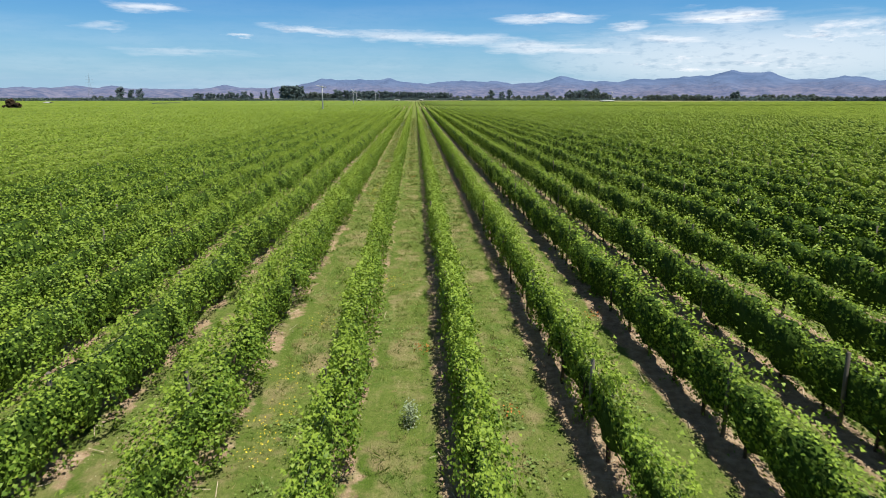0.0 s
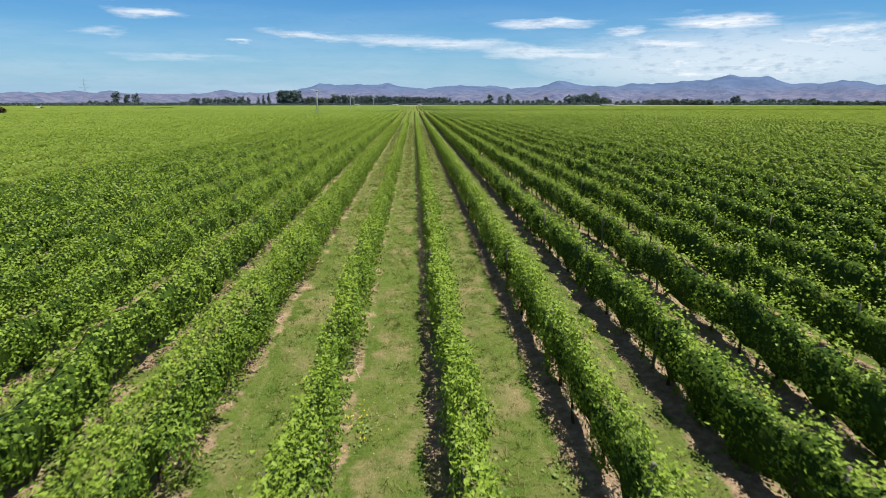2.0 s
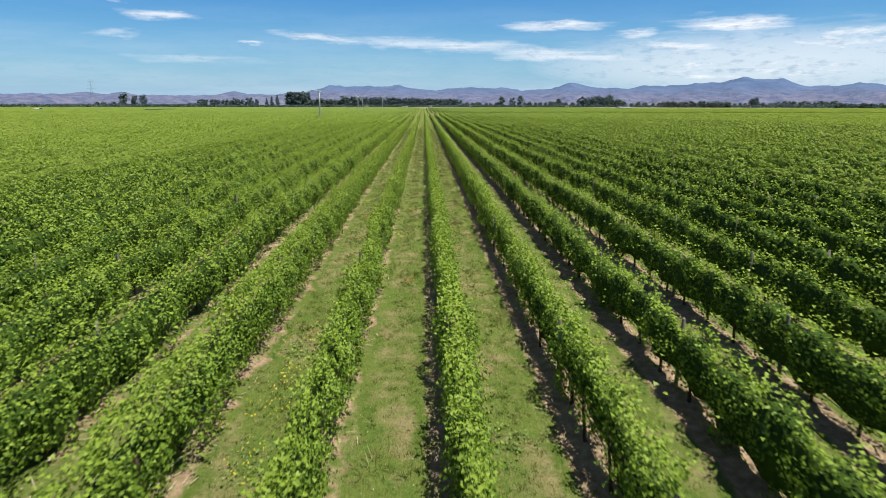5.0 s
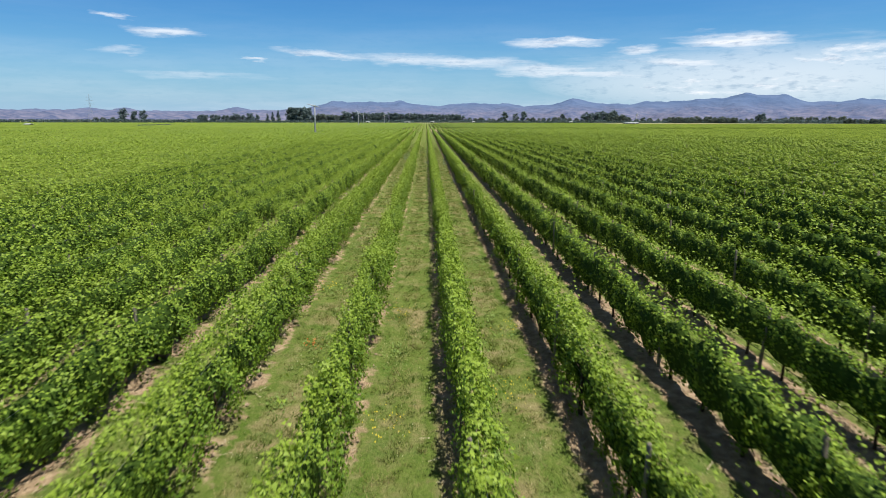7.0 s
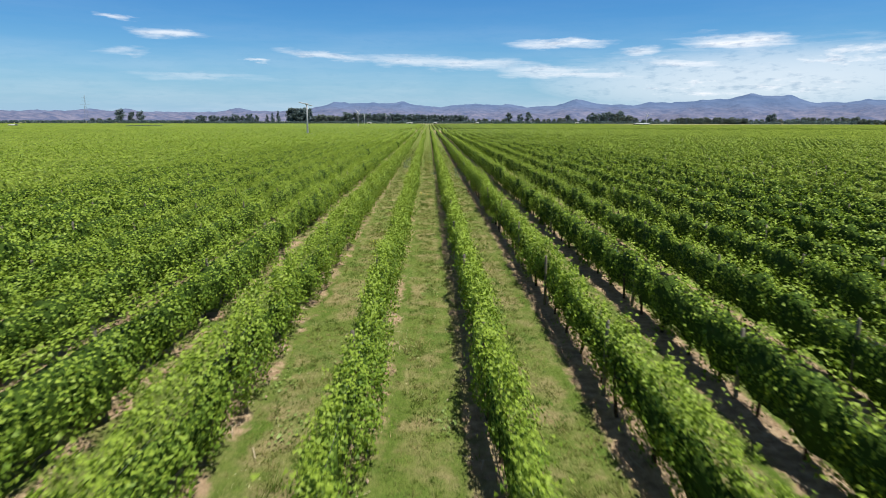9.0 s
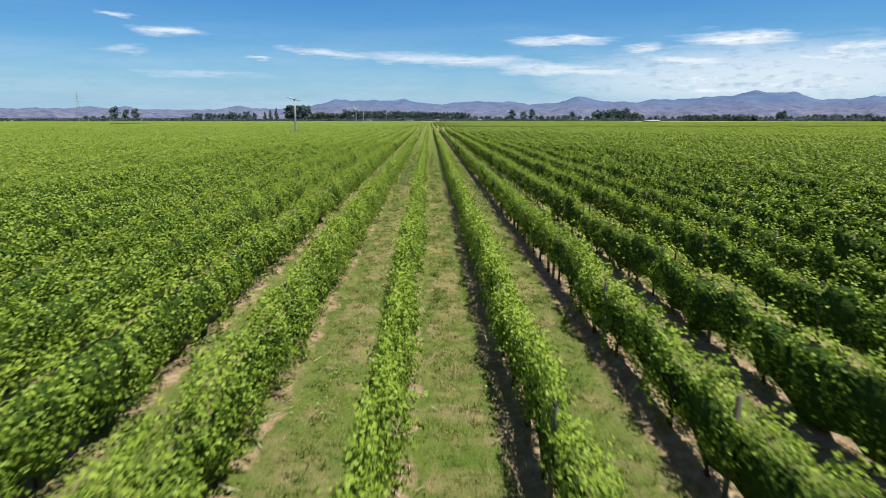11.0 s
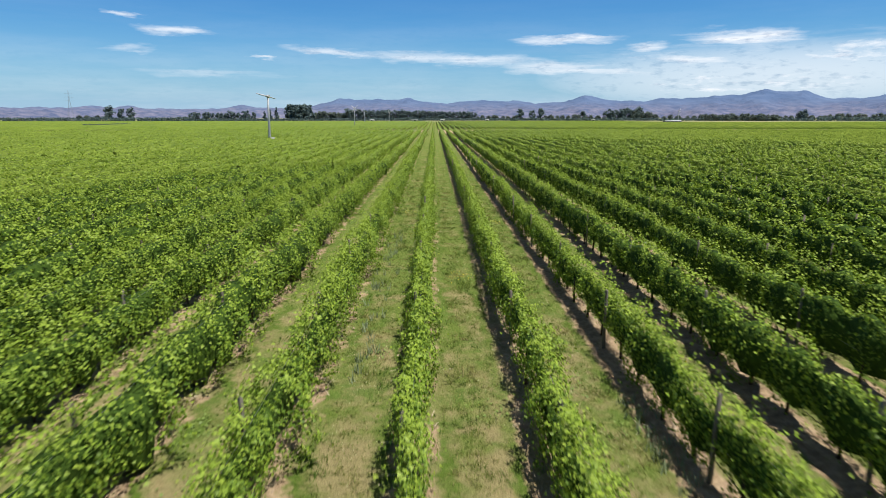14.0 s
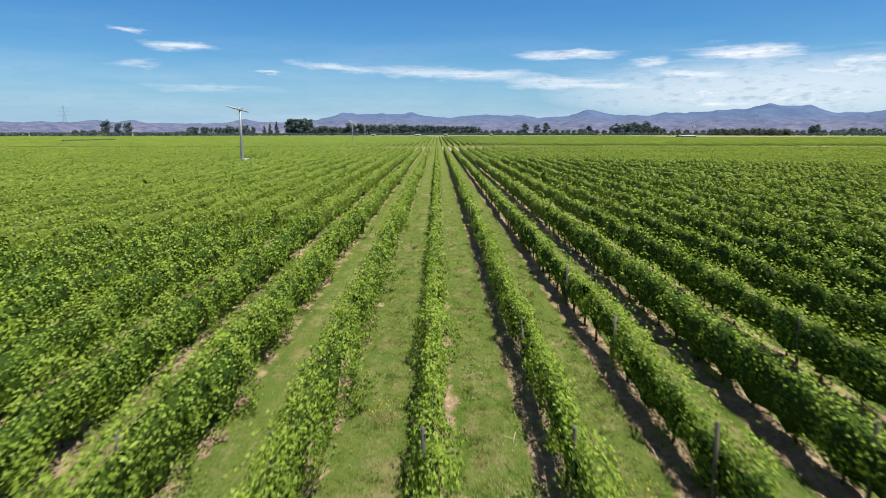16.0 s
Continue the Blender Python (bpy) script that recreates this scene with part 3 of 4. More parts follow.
def row_body(k, ys, grow, rng, rough):
    """The dense inside of a row through the stations ys, a little smaller than its leafy outside."""
    x, m = (k + 0.5) * ROW, len(ys)
    top, low, breadth, lean, west, east = shape_at(k, ys)
    rows = []
    for i in (0, 1, 3, 5, 6, 8):
        sx, sz = SECTION[i]
        ax = overhang(k, sx, sz) * (west if sx < 0 else east) * breadth * grow + lean + rng.normal(0, rough, m)
        az_ = low + (top - low) * (0.08 + sz * 0.92 * (0.55 + 0.45 * grow)) + rng.normal(0, rough * 1.3, m)
        rows.append(np.stack([x + ax, ys, az_], 1))
    v = np.stack(rows, 1).reshape(-1, 3)
    i = np.arange(m - 1) * 6
    f = np.concatenate([np.stack([i + j, i + j + 1, i + j + 7, i + j + 6], 1) for j in range(5)])
    keep = np.tile(~skipped(np.full(m - 1, x), (ys[:-1] + ys[1:]) / 2), 5)
    return v, f[keep]


def row_hull(k, ys, w, z0, z1, rng, rough):
    """A lumpy body along a far row through stations ys."""
    x, m = (k + 0.5) * ROW, len(ys)
    t = z1 + rng.normal(0, rough, m)
    s = w + rng.normal(0, rough * 0.5, m)
    ys = np.concatenate([ys[:1] - 0.25, ys[1:-1], ys[-1:] + 0.25])
    shut = skipped(np.full(m - 1, x), (ys[:-1] + ys[1:]) / 2)
    ends = np.concatenate([[True], shut]) | np.concatenate([shut, [True]])
    t[ends] = z0 + 0.05
    prof = [np.stack([x - s, ys, np.full(m, z0)], 1), np.stack([x - s * 0.25, ys, t], 1), np.stack([x + s * 0.35, ys, t - 0.12 + rng.normal(0, rough * 0.5, m) * ~ends], 1), np.stack([x + s * 1.4, ys, np.full(m, z0)], 1)]
    v = np.stack(prof, 1).reshape(-1, 3)
    i = np.arange(m - 1) * 4
    f = np.concatenate([np.stack([i + j, i + j + 1, i + j + 5, i + j + 4], 1) for j in range(3)])
    return v, f[np.tile(~shut, 3)]


CAM_END = 200.0      # where the closest planting ends


def view_start(x):
    return max(19.0, 17.0 + (abs(x) - 6) / 0.86)


def span(x, d0, d1):
    """The stretch of a row whose distance from the flight line lies in d0..d1, and that comes into view."""
    ax = abs(x)
    if d1 <= ax:
        return None
    far = CAM_END + math.sqrt(d1 * d1 - ax * ax)
    near = view_start(x) if ax >= d0 else max(view_start(x), CAM_END + math.sqrt(d0 * d0 - ax * ax))
    return (near, min(far, FIELD_END + 4)) if min(far, FIELD_END + 4) > near + 7 else None


def make_rows():
    rng = np.random.default_rng(31)
    close, mid, wide, core, mass = [], [], [], [], []
    near_end = NEAR_Y + (NEAR_N - 0.5) * VINE
    for k in range(-330, 330):
        x = (k + 0.5) * ROW
        for lod, (d0, d1) in enumerate(((0, 5.6), (5.6, 14), (14, 27), (27, 62), (62, 112), (112, 230), (230, 1200))):
            ab = span(x, d0, d1)
            if ab is None:
                continue
            a, b = ab
            if lod == 0:
                close.append(row_leaves(k, 19, NEAR_Y - VINE / 2, 1150, 0.058, rng, 3))
                close.append(row_leaves(k, near_end, b, 1150, 0.058, rng, 3))
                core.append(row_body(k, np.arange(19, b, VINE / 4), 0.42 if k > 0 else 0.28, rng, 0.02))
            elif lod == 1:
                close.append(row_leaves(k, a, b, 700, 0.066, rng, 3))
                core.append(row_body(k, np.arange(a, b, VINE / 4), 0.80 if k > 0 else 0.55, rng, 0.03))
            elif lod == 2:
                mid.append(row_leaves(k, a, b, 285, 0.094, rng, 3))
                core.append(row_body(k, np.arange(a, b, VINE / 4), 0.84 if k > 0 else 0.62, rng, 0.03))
            elif lod == 3:
                wide.append(row_leaves(k, a, b, 80, 0.138, rng, 3))
                mass.append(row_body(k, np.arange(a, b, VINE / 2), 0.86, rng, 0.05))
            elif lod == 4:
                wide.append(row_leaves(k, a, b, 14, 0.21, rng, 3))
                mass.append(row_body(k, np.arange(a, b, VINE / 2), 0.95, rng, 0.06))
            elif lod == 5:
                wide.append(row_leaves(k, a, b, 3.2, 0.28, rng, 3))
                mass.append(row_hull(k, np.arange(a, b, VINE), 0.30, 0.45, 1.76, rng, 0.13))
            else:
                mass.append(row_hull(k, np.linspace(a, b, max(3, int((b - a) / 13))), 0.40, 0.4, 1.82, rng, 0.10))
    for k in range(-52, 52):
        b = view_start((k + 0.5) * ROW)
        mass.append(row_hull(k, np.linspace(-70, b, round((b + 70) / 4.8)), 0.30, 0.5, 1.60, rng, 0.10))
    for name, bits, mat, label in (
            ("grapevine_rows_beside", close, LEAF, "dense green grapevine foliage in trellised rows"),
            ("grapevine_rows", mid, LEAF, "green grapevine foliage in long straight rows"),
            ("grapevine_field", wide, LEAF, "broad field of green grapevine rows"),
            ("vine_wood_mass", core, CORE, "dark bodies inside the vine rows, coloured as shaded inner leaves"),
            ("distant_vine_rows", mass, MASS, "distant green vine rows merging into a carpet")):
        v, f = joined([b for b in bits if b is not None and len(b[1])])
        tagged(new(name, mesh_of(name, v, f, mat)), label, "grapevines", kind="stuff")


make_rows()


# trunks of the rows beside
def make_far_trunks():
    rng = np.random.default_rng(5)
    bits = []
    for k in range(-12, 12):
        x = (k + 0.5) * ROW
        for y in np.arange(NEAR_Y - 5 * VINE, 228, VINE):
            if k in NEAR_ROWS and NEAR_Y - 0.1 <= y <= NEAR_Y + (NEAR_N - 0.5) * VINE:
                continue
            if abs(x) > 0.9 * (y - 16) + 6:
                continue
            b = np.array([x + rng.normal(0, 0.03), y + rng.normal(0, 0.05), 0.0])
            bits.append(tube(b + np.array([(0, 0, -0.04), (rng.normal(0, 0.02), rng.normal(0, 0.03), 0.45), (rng.normal(0, 0.03), rng.normal(0, 0.04), 0.95)]), (0.045, 0.036, 0.03), 4))
    v, f = joined(bits)
    tagged(new("vine_trunks", mesh_of("vine_trunks", v, f, BARK)), "dark gnarled vine trunks in rows", "vine trunks", kind="stuff")


make_far_trunks()


# ---- trellis posts, wires, drip lines ----
def post_mesh(seed, h):
    rng = np.random.default_rng(seed)
    z = np.array([-0.05, 0.4, 1.0, h - 0.02, h])
    r = np.array([0.050, 0.048, 0.046, 0.044, 0.036])
    x = rng.normal(0, 0.006, 5)
    return mesh_of("trellis_post", *tube(np.stack([x, rng.normal(0, 0.006, 5), z], 1), r, 8), POST, True)


POSTS = [post_mesh(40 + i, 1.66 + 0.04 * i) for i in range(4)]
posts = 0
stray = []
rng = np.random.default_rng(77)
for k in range(-30, 30):
    x = (k + 0.5) * ROW
    for j in range(-1, 34):
        y = POST_Y + j * POST_GAP
        if y < 19 or abs(x) > 0.88 * (y - 16) + 5:
            continue
        px, py = x - (0.10 if k < 2 else 0.02) + rng.normal(0, 0.03), y + rng.normal(0, 0.10)
        tilt = rng.normal(0, 1.4, 2)
        if -7 <= k <= 6 and y < 195 and posts < 300:
            ob = new("trellis_post", POSTS[int(rng.integers(0, 4))])
            ob.matrix_basis = pose(px, py, 0.02, tilt[0], tilt[1], rng.uniform(0, 360))
            tagged(ob, "weathered grey round timber trellis post among vines", "post", "trellis posts")
            posts += 1
        elif abs(x) < 62:
            h = rng.uniform(1.56, 1.74)
            stray.append(tube([(px, py, 0), (px + tilt[0] * 0.02, py, h)], (0.05, 0.045), 4))
v, f = joined(stray)
tagged(new("trellis_posts_beyond", mesh_of("trellis_posts_beyond", v, f, POST)), "grey timber trellis posts in farther rows", "posts", kind="stuff")


def line_mesh(name, z, r, mat, seed):
    rng = np.random.default_rng(seed)
    y = np.arange(18, 230, VINE)
    sag = rng.normal(0, 0.012, len(y))
    return mesh_of(name, *tube(np.stack([rng.normal(0, 0.012, len(y)), y, z + sag], 1), np.full(len(y), r), 4), mat)


DRIP = line_mesh("drip_line", 0.42, 0.011, PIPE, 1)
HIGH = line_mesh("trellis_wire", 1.40, 0.0035, WIRE, 2)
BASE = line_mesh("trellis_wire", 0.86, 0.004, WIRE, 3)
for k in range(-7, 7):
    x = (k + 0.5) * ROW
    for me, nm, off, lab, cat in ((DRIP, "drip_line", 0.05, "black irrigation drip line slung low along a vine row", "irrigation pipe"),
                                  (HIGH, "trellis_wire", 0.05, "thin galvanised foliage wire along a vine row", "wire"), (BASE, "trellis_wire", 0.0, "thin galvanised fruiting wire along a vine row", "wire")):
        ob = new(nm, me)
        ob.location = (x + off, 0, 0)
        tagged(ob, lab, cat, nm + "s along the rows")


# ---- grass, weeds, clods ----
def make_grass():
    rng = np.random.default_rng(9)
    n = 168000
    lane = np.where(rng.random(n) < 0.72, rng.integers(-1, 2, n), rng.integers(-3, 4, n))
    lane[:] = lane[::8].repeat(8)[:n]
    x = lane * ROW + rng.normal(0, 0.42, n).clip(-1.0, 1.0)
    y = 19 + 178 * rng.random(n) + rng.exponential(24, n)
    clump = np.array([noise.noise(Vector((a * 1.4, b * 0.9, 2.0))) for a, b in zip(x[::8], y[::8])]).repeat(8)[:n]
    x[: len(clump)] = x[::8].repeat(8)[:n] + rng.normal(0, 0.05, n)
    y[: len(clump)] = y[::8].repeat(8)[:n] + rng.normal(0, 0.05, n)
    h = 0.04 + 0.08 * rng.random(n) + 0.50 * np.clip(clump - 0.08, 0, 1) * rng.random(n) ** 0.5
    a = rng.uniform(0, math.tau, n)
    w = 0.011
    b0 = np.stack([x - w * np.cos(a), y - w * np.sin(a), np.full(n, -0.01)], 1)
    b1 = np.stack([x + w * np.cos(a), y + w * np.sin(a), np.full(n, -0.01)], 1)
    tip = np.stack([x + rng.normal(0, 0.9, n) * h, y + rng.normal(0, 0.9, n) * h, h * 0.8], 1)
    v = np.stack([b0, b1, tip], 1).reshape(-1, 3)
    f = np.arange(3 * n).reshape(-1, 3)
    tagged(new("grass", mesh_of("grass", v, f, BLADE)), "short mown green and straw-coloured grass in the lanes", "grass", kind="stuff")


make_grass()


def scatter(name, n, centres, spread, size, mat, zr, label, cat, flat):
    rng = np.random.default_rng(len(name))
    c = centres[rng.integers(0, len(centres), n)]
    p = np.stack([c[:, 0] + rng.normal(0, spread, n), c[:, 1] + rng.normal(0, spread * 1.6, n), rng.uniform(*zr, n)], 1)
    nn = rng.normal(0, 0.5, (n, 3)) + np.array([0, 0, flat])
    v, f = leaf_cards(p, nn, rng.uniform(*size, n), rng)
    tagged(new(name, mesh_of(name, v, f, mat)), label, cat, kind="stuff")


spots = np.stack([RNG.integers(-4, 5, 260) * ROW + RNG.normal(0, 0.42, 260), RNG.uniform(19, 208, 260)], 1)
yellow = np.concatenate([spots[:34], [(-2.8, 29.7), (-2.9, 31.5), (-2.8, 28.6), (-2.7, 35.5), (-2.6, 62.0), (-2.7, 63.5), (-0.2, 80.3), (-0.2, 88.0), (2.6, 82.0), (5.6, 44.8), (-2.5, 197.0), (2.9, 193.0)]])
rusty = np.concatenate([spots[34:40], [(0.5, 33.4), (3.4, 143.0), (-2.3, 160.8), (6.1, 36.0)]])
scatter("weeds", 17000, spots, 0.24, (0.03, 0.08), WEED, (0.01, 0.10), "low green broadleaf weeds in the grass lanes", "weeds", 1.6)
scatter("yellow_flowers", 2600, yellow, 0.28, (0.020, 0.040), YELLOW, (0.12, 0.28), "small yellow wildflowers in the grass lanes", "wildflowers", 1.2)
scatter("rusty_seedheads", 330, rusty, 0.13, (0.03, 0.06), RUST, (0.08, 0.26), "rusty orange dock seedheads in the grass", "weeds", 0.4)
lanes = np.stack([RNG.integers(-3, 4, 900) * ROW + RNG.normal(0, 0.45, 900), RNG.uniform(19, 208, 900)], 1)
scatter("clover_heads", 14000, lanes, 0.30, (0.012, 0.024), CREAM, (0.05, 0.22), "small cream clover heads scattered in the grass lanes", "wildflowers", 1.0)
scatter("tall_weed", 520, np.array([(0.2, 29.5)]), 0.085, (0.02, 0.05), SILVER, (0.0, 0.55), "grey-green bushy weed standing in a grass lane", "weed", -0.1)


def make_feather_grass():
    """Tall grey-green feathery grass along the edges of two lanes."""
    rng = np.random.default_rng(44)
    stands = ((3.62, 157.0, 169.0, 60), (-2.85, 168.0, 190.0, 46), (1.0, 160.0, 163.0, 14))
    bits = []
    for x, y0, y1, tufts in stands:
        for _ in range(tufts):
            c = np.array([x + rng.normal(0, 0.26), rng.uniform(y0, y1), 0.0])
            k = int(rng.integers(6, 14))
            h = rng.uniform(0.14, 0.36, k)
            a = rng.uniform(0, math.tau, k)
            base = c + np.stack([rng.normal(0, 0.04, k), rng.normal(0, 0.04, k), np.zeros(k)], 1)
            side = np.stack([np.cos(a), np.sin(a), np.zeros(k)], 1) * 0.010
            lean = np.stack([rng.normal(0, 0.25, k) * h, rng.normal(0, 0.25, k) * h, h], 1)
            v = np.stack([base - side, base + side, base + lean * 0.7 + side, base + lean], 1).reshape(-1, 3)
            bits.append((v, np.arange(4 * k).reshape(-1, 4)))
    v, f = joined(bits)
    tagged(new("feathery_grass", mesh_of("feathery_grass", v, f, SILVER)), "tall grey-green feathery grass along the lane edges", "grass", kind="stuff")


make_feather_grass()


def make_clods():
    rng = np.random.default_rng(12)
    n = 9000
    x = (rng.integers(-6, 6, n) + 0.5) * ROW + rng.normal(0, 0.26, n)
    y = rng.uniform(19, 208, n)
    s = rng.uniform(0.015, 0.06, n)
    o = np.array([(1, 0, 0), (0, 1, 0), (-1, 0, 0), (0, -1, 0), (0, 0, 0.8), (0, 0, -0.5)], float)
    jit = rng.uniform(0.6, 1.3, (n, 6, 1))
    v = np.stack([x, y, np.full(n, 0.06)], 1)[:, None] + o[None] * jit * s[:, None, None]
    t = np.array([(0, 1, 4), (1, 2, 4), (2, 3, 4), (3, 0, 4)])
    f = (np.arange(n) * 6)[:, None, None] + t[None]
    tagged(new("soil_clods", mesh_of("soil_clods", v.reshape(-1, 3), f.reshape(-1, 3), CLOD)), "dry brown soil clods under the vines", "soil", kind="stuff")
    p = np.stack([(rng.integers(-6, 6, n) + 0.5) * ROW + rng.normal(0, 0.34, n), rng.uniform(19, 208, n), np.full(n, 0.07)], 1)
    a = rng.uniform(0, math.tau, n)
    L = rng.uniform(0.05, 0.22, n)
    e = np.stack([np.cos(a), np.sin(a), rng.normal(0, 0.12, n)], 1) * L[:, None]
    q = np.stack([-np.sin(a), np.cos(a), np.zeros(n)], 1) * 0.008
    v = np.stack([p - e - q, p - e + q, p + e + q + [0, 0, 0.01], p + e - q + [0, 0, 0.01]], 1).reshape(-1, 3)
    tagged(new("dry_prunings", mesh_of("dry_prunings", v, np.arange(4 * n).reshape(-1, 4), STRAW)), "straw-coloured dry prunings on the bare soil", "prunings", kind="stuff")


make_clods()


# ---- wind machines ----
def make_fan(x, y, turn, spin, label, blades=4):
    ob = new("wind_machine")
    part("tower", mesh_of("tower", *tube([(0, 0, 0), (0, 0, 5.8), (0, 0, 11.5)], (0.36, 0.29, 0.22), 8), STEEL, True), ob, "tall tapered galvanised steel tower")
    part("engine_box", mesh_of("engine_box", *box(0.45, -0.7, 0.0, 1.5, 0.7, 1.35), STEEL), ob, "grey engine housing")
    part("gearbox", mesh_of("gearbox", *joined([box(-0.25, -0.6, 11.4, 0.25, 0.6, 11.95), box(-0.12, -0.9, 11.55, 0.12, -0.55, 11.8)]), STEEL), ob)
    for i in range(blades):
        a = radians(spin + 360 / blades * i)
        L = np.linspace(0.1, 2.95, 7)
        c = np.interp(L, [0.1, 0.6, 2.95], [0.10, 0.20, 0.09])
        ux, uz = math.sin(a), math.cos(a)
        lead = np.stack([ux * L - uz * c, np.full(7, -0.95) - c * 0.35, 11.68 + uz * L + ux * c], 1)
        trail = np.stack([ux * L + uz * c, np.full(7, -0.95) + c * 0.35, 11.68 + uz * L - ux * c], 1)
        v = np.concatenate([lead, trail, lead + [0, 0.05, 0], trail + [0, 0.05, 0]])
        f = [(j, j + 1, 8 + j, 7 + j) for j in range(6)] + [(14 + j, 21 + j, 22 + j, 15 + j) for j in range(6)]
        f += [(j, 14 + j, 15 + j, j + 1) for j in range(6)] + [(7 + j, 8 + j, 22 + j, 21 + j) for j in range(6)]
        part("blade", mesh_of("blade", v, f, BLADE_GREY), ob)
    ob.matrix_basis = pose(x, y, 0, 0, 1.0, turn)
    return tagged(ob, label, "wind machine", "frost wind machines")


make_fan(*FAN, -20, -77, "tall grey frost wind machine with two white blades among vines", 2)
make_fan(-52.9, 563, 20, 40, "distant white frost wind machine above the vines")
make_fan(-67.9, 757, -30, 0, "distant white frost wind machine before dark trees")
make_fan(-56.4, 924, 10, 70, "distant white frost wind machine by pale field")
make_fan(231, 746, 30, 20, "distant white frost wind machine beside a shed")


# ---- sheds and far buildings ----
def make_shed(x, y, w, d, h, turn, label, open_front=False):
    ob = new("shed")
    r = h * 0.35
    # An open shed's body is painted dark for the shade under its roof.
    part("wall", mesh_of("wall", *box(-w / 2, -d / 2 + (0.6 if open_front else 0), 0, w / 2, d / 2, h), DARK if open_front else PALE), ob)
    v = np.array([(-w / 2 - 0.4, -d / 2 - 0.4, h), (w / 2 + 0.4, -d / 2 - 0.4, h), (w / 2 + 0.4, 0, h + r), (-w / 2 - 0.4, 0, h + r), (w / 2 + 0.4, d / 2 + 0.4, h), (-w / 2 - 0.4, d / 2 + 0.4, h)], float)
    v = np.concatenate([v, v + [0, 0, 0.15]])
    f = np.array([(6, 7, 8, 9), (9, 8, 10, 11), (0, 3, 2, 1), (3, 5, 4, 2), (0, 1, 7, 6), (5, 11, 10, 4), (0, 6, 9, 3), (3, 9, 11, 5), (1, 2, 8, 7), (2, 4, 10, 8)])
    part("roof", mesh_of("roof", v, f, ROOF), ob, "pale sheet-metal roof")
    if open_front:
        for i in range(5):
            px = -w / 2 + i * w / 4
            part("pole", mesh_of("pole", *box(px - 0.12, -d / 2, 0, px + 0.12, -d / 2 + 0.24, h), WHITE), ob)
    else:
        part("door", mesh_of("door", *box(-1.5, -d / 2 - 0.05, 0, 1.5, -d / 2 + 0.02, h * 0.8), DARK), ob)
    ob.matrix_basis = pose(x, y, 0, 0, 0, turn)
    return tagged(ob, label, "shed", "farm buildings")


make_shed(223.8, 741, 15, 8, 2.3, 4, "long low white open-sided shed at the vineyard's edge", True)


def polar(a, r):
    return r * math.sin(radians(a)), 15 + r * math.cos(radians(a))


for a, r, w, h, lab in ((-5.0, 1100, 9, 2.4, "long white farm building before dark trees"), (-1.6, 1080, 13, 2.2, "low white farm building before dark trees"),
                        (0.6, 1120, 8, 2.4, "white farm building at the field's end"), (4.2, 1150, 7, 2.4, "small white farmhouse among trees"),
                        (-29.5, 640, 6, 2.6, "small white hut at the vineyard's edge"), (12.6, 1180, 7, 2.5, "small white farmhouse under trees")):
    make_shed(*polar(a, r), w * 0.7, 6, h * 0.8, RNG.uniform(-15, 15), lab)


def make_pole(x, y, h):
    ob = new("utility_pole")
    part("pole", mesh_of("pole", *tube([(0, 0, 0), (0, 0, h)], (0.16, 0.11), 6), POST, True), ob)
    part("crossarm", mesh_of("crossarm", *box(-1.1, -0.06, h - 0.7, 1.1, 0.06, h - 0.55), POST), ob)
    ob.matrix_basis = pose(x, y, 0, 0, 0, 10)
    tagged(ob, "grey timber utility pole beyond the vines", "utility pole", "utility poles")


make_pole(290, 597, 6.6)
for a in (34.0, 35.6, 30.2):
    make_pole(*polar(a, 1000), 9.0)


def make_pylon(x, y, h):
    """A lattice transmission tower."""
    ob = new("transmission_tower")

    def half(z):
        return np.interp(z, [0, 0.62 * h, h], [0.11 * h, 0.022 * h, 0.006 * h])

    zs = np.linspace(0, h, 12)
    corners = ((-1, -1), (1, -1), (1, 1), (-1, 1))
    for a, b in corners:
        part("leg", mesh_of("leg", *tube([(a * half(z), b * half(z), z) for z in zs], np.full(12, 0.075), 4), DULL), ob)
    bits = []
    for i in range(11):
        for j in range(4):
            (a, b), (c, d) = corners[j], corners[(j + 1) % 4]
            p, q = half(zs[i]), half(zs[i + 1])
            bits.append(tube([(a * p, b * p, zs[i]), (c * q, d * q, zs[i + 1])], (0.035, 0.035), 4))
            bits.append(tube([(c * p, d * p, zs[i]), (a * q, b * q, zs[i + 1])], (0.035, 0.035), 4))
    part("bracing", mesh_of("bracing", *joined(bits), DULL), ob)
    for z, w in ((0.66, 0.17), (0.78, 0.14), (0.90, 0.11)):
        part("crossarm", mesh_of("crossarm", *joined([tube([(-w * h, 0, z * h), (0, 0, z * h + 0.9), (w * h, 0, z * h)], (0.05, 0.07, 0.05), 4), tube([(-w * h, 0, z * h), (w * h, 0, z * h)], (0.05, 0.05), 4)]), DULL), ob)
    ob.matrix_basis = pose(x, y, 0, 0, 0, 25)
    tagged(ob, "distant grey steel lattice transmission tower", "pylon")


make_pylon(*polar(-26.6, 1180), 44)


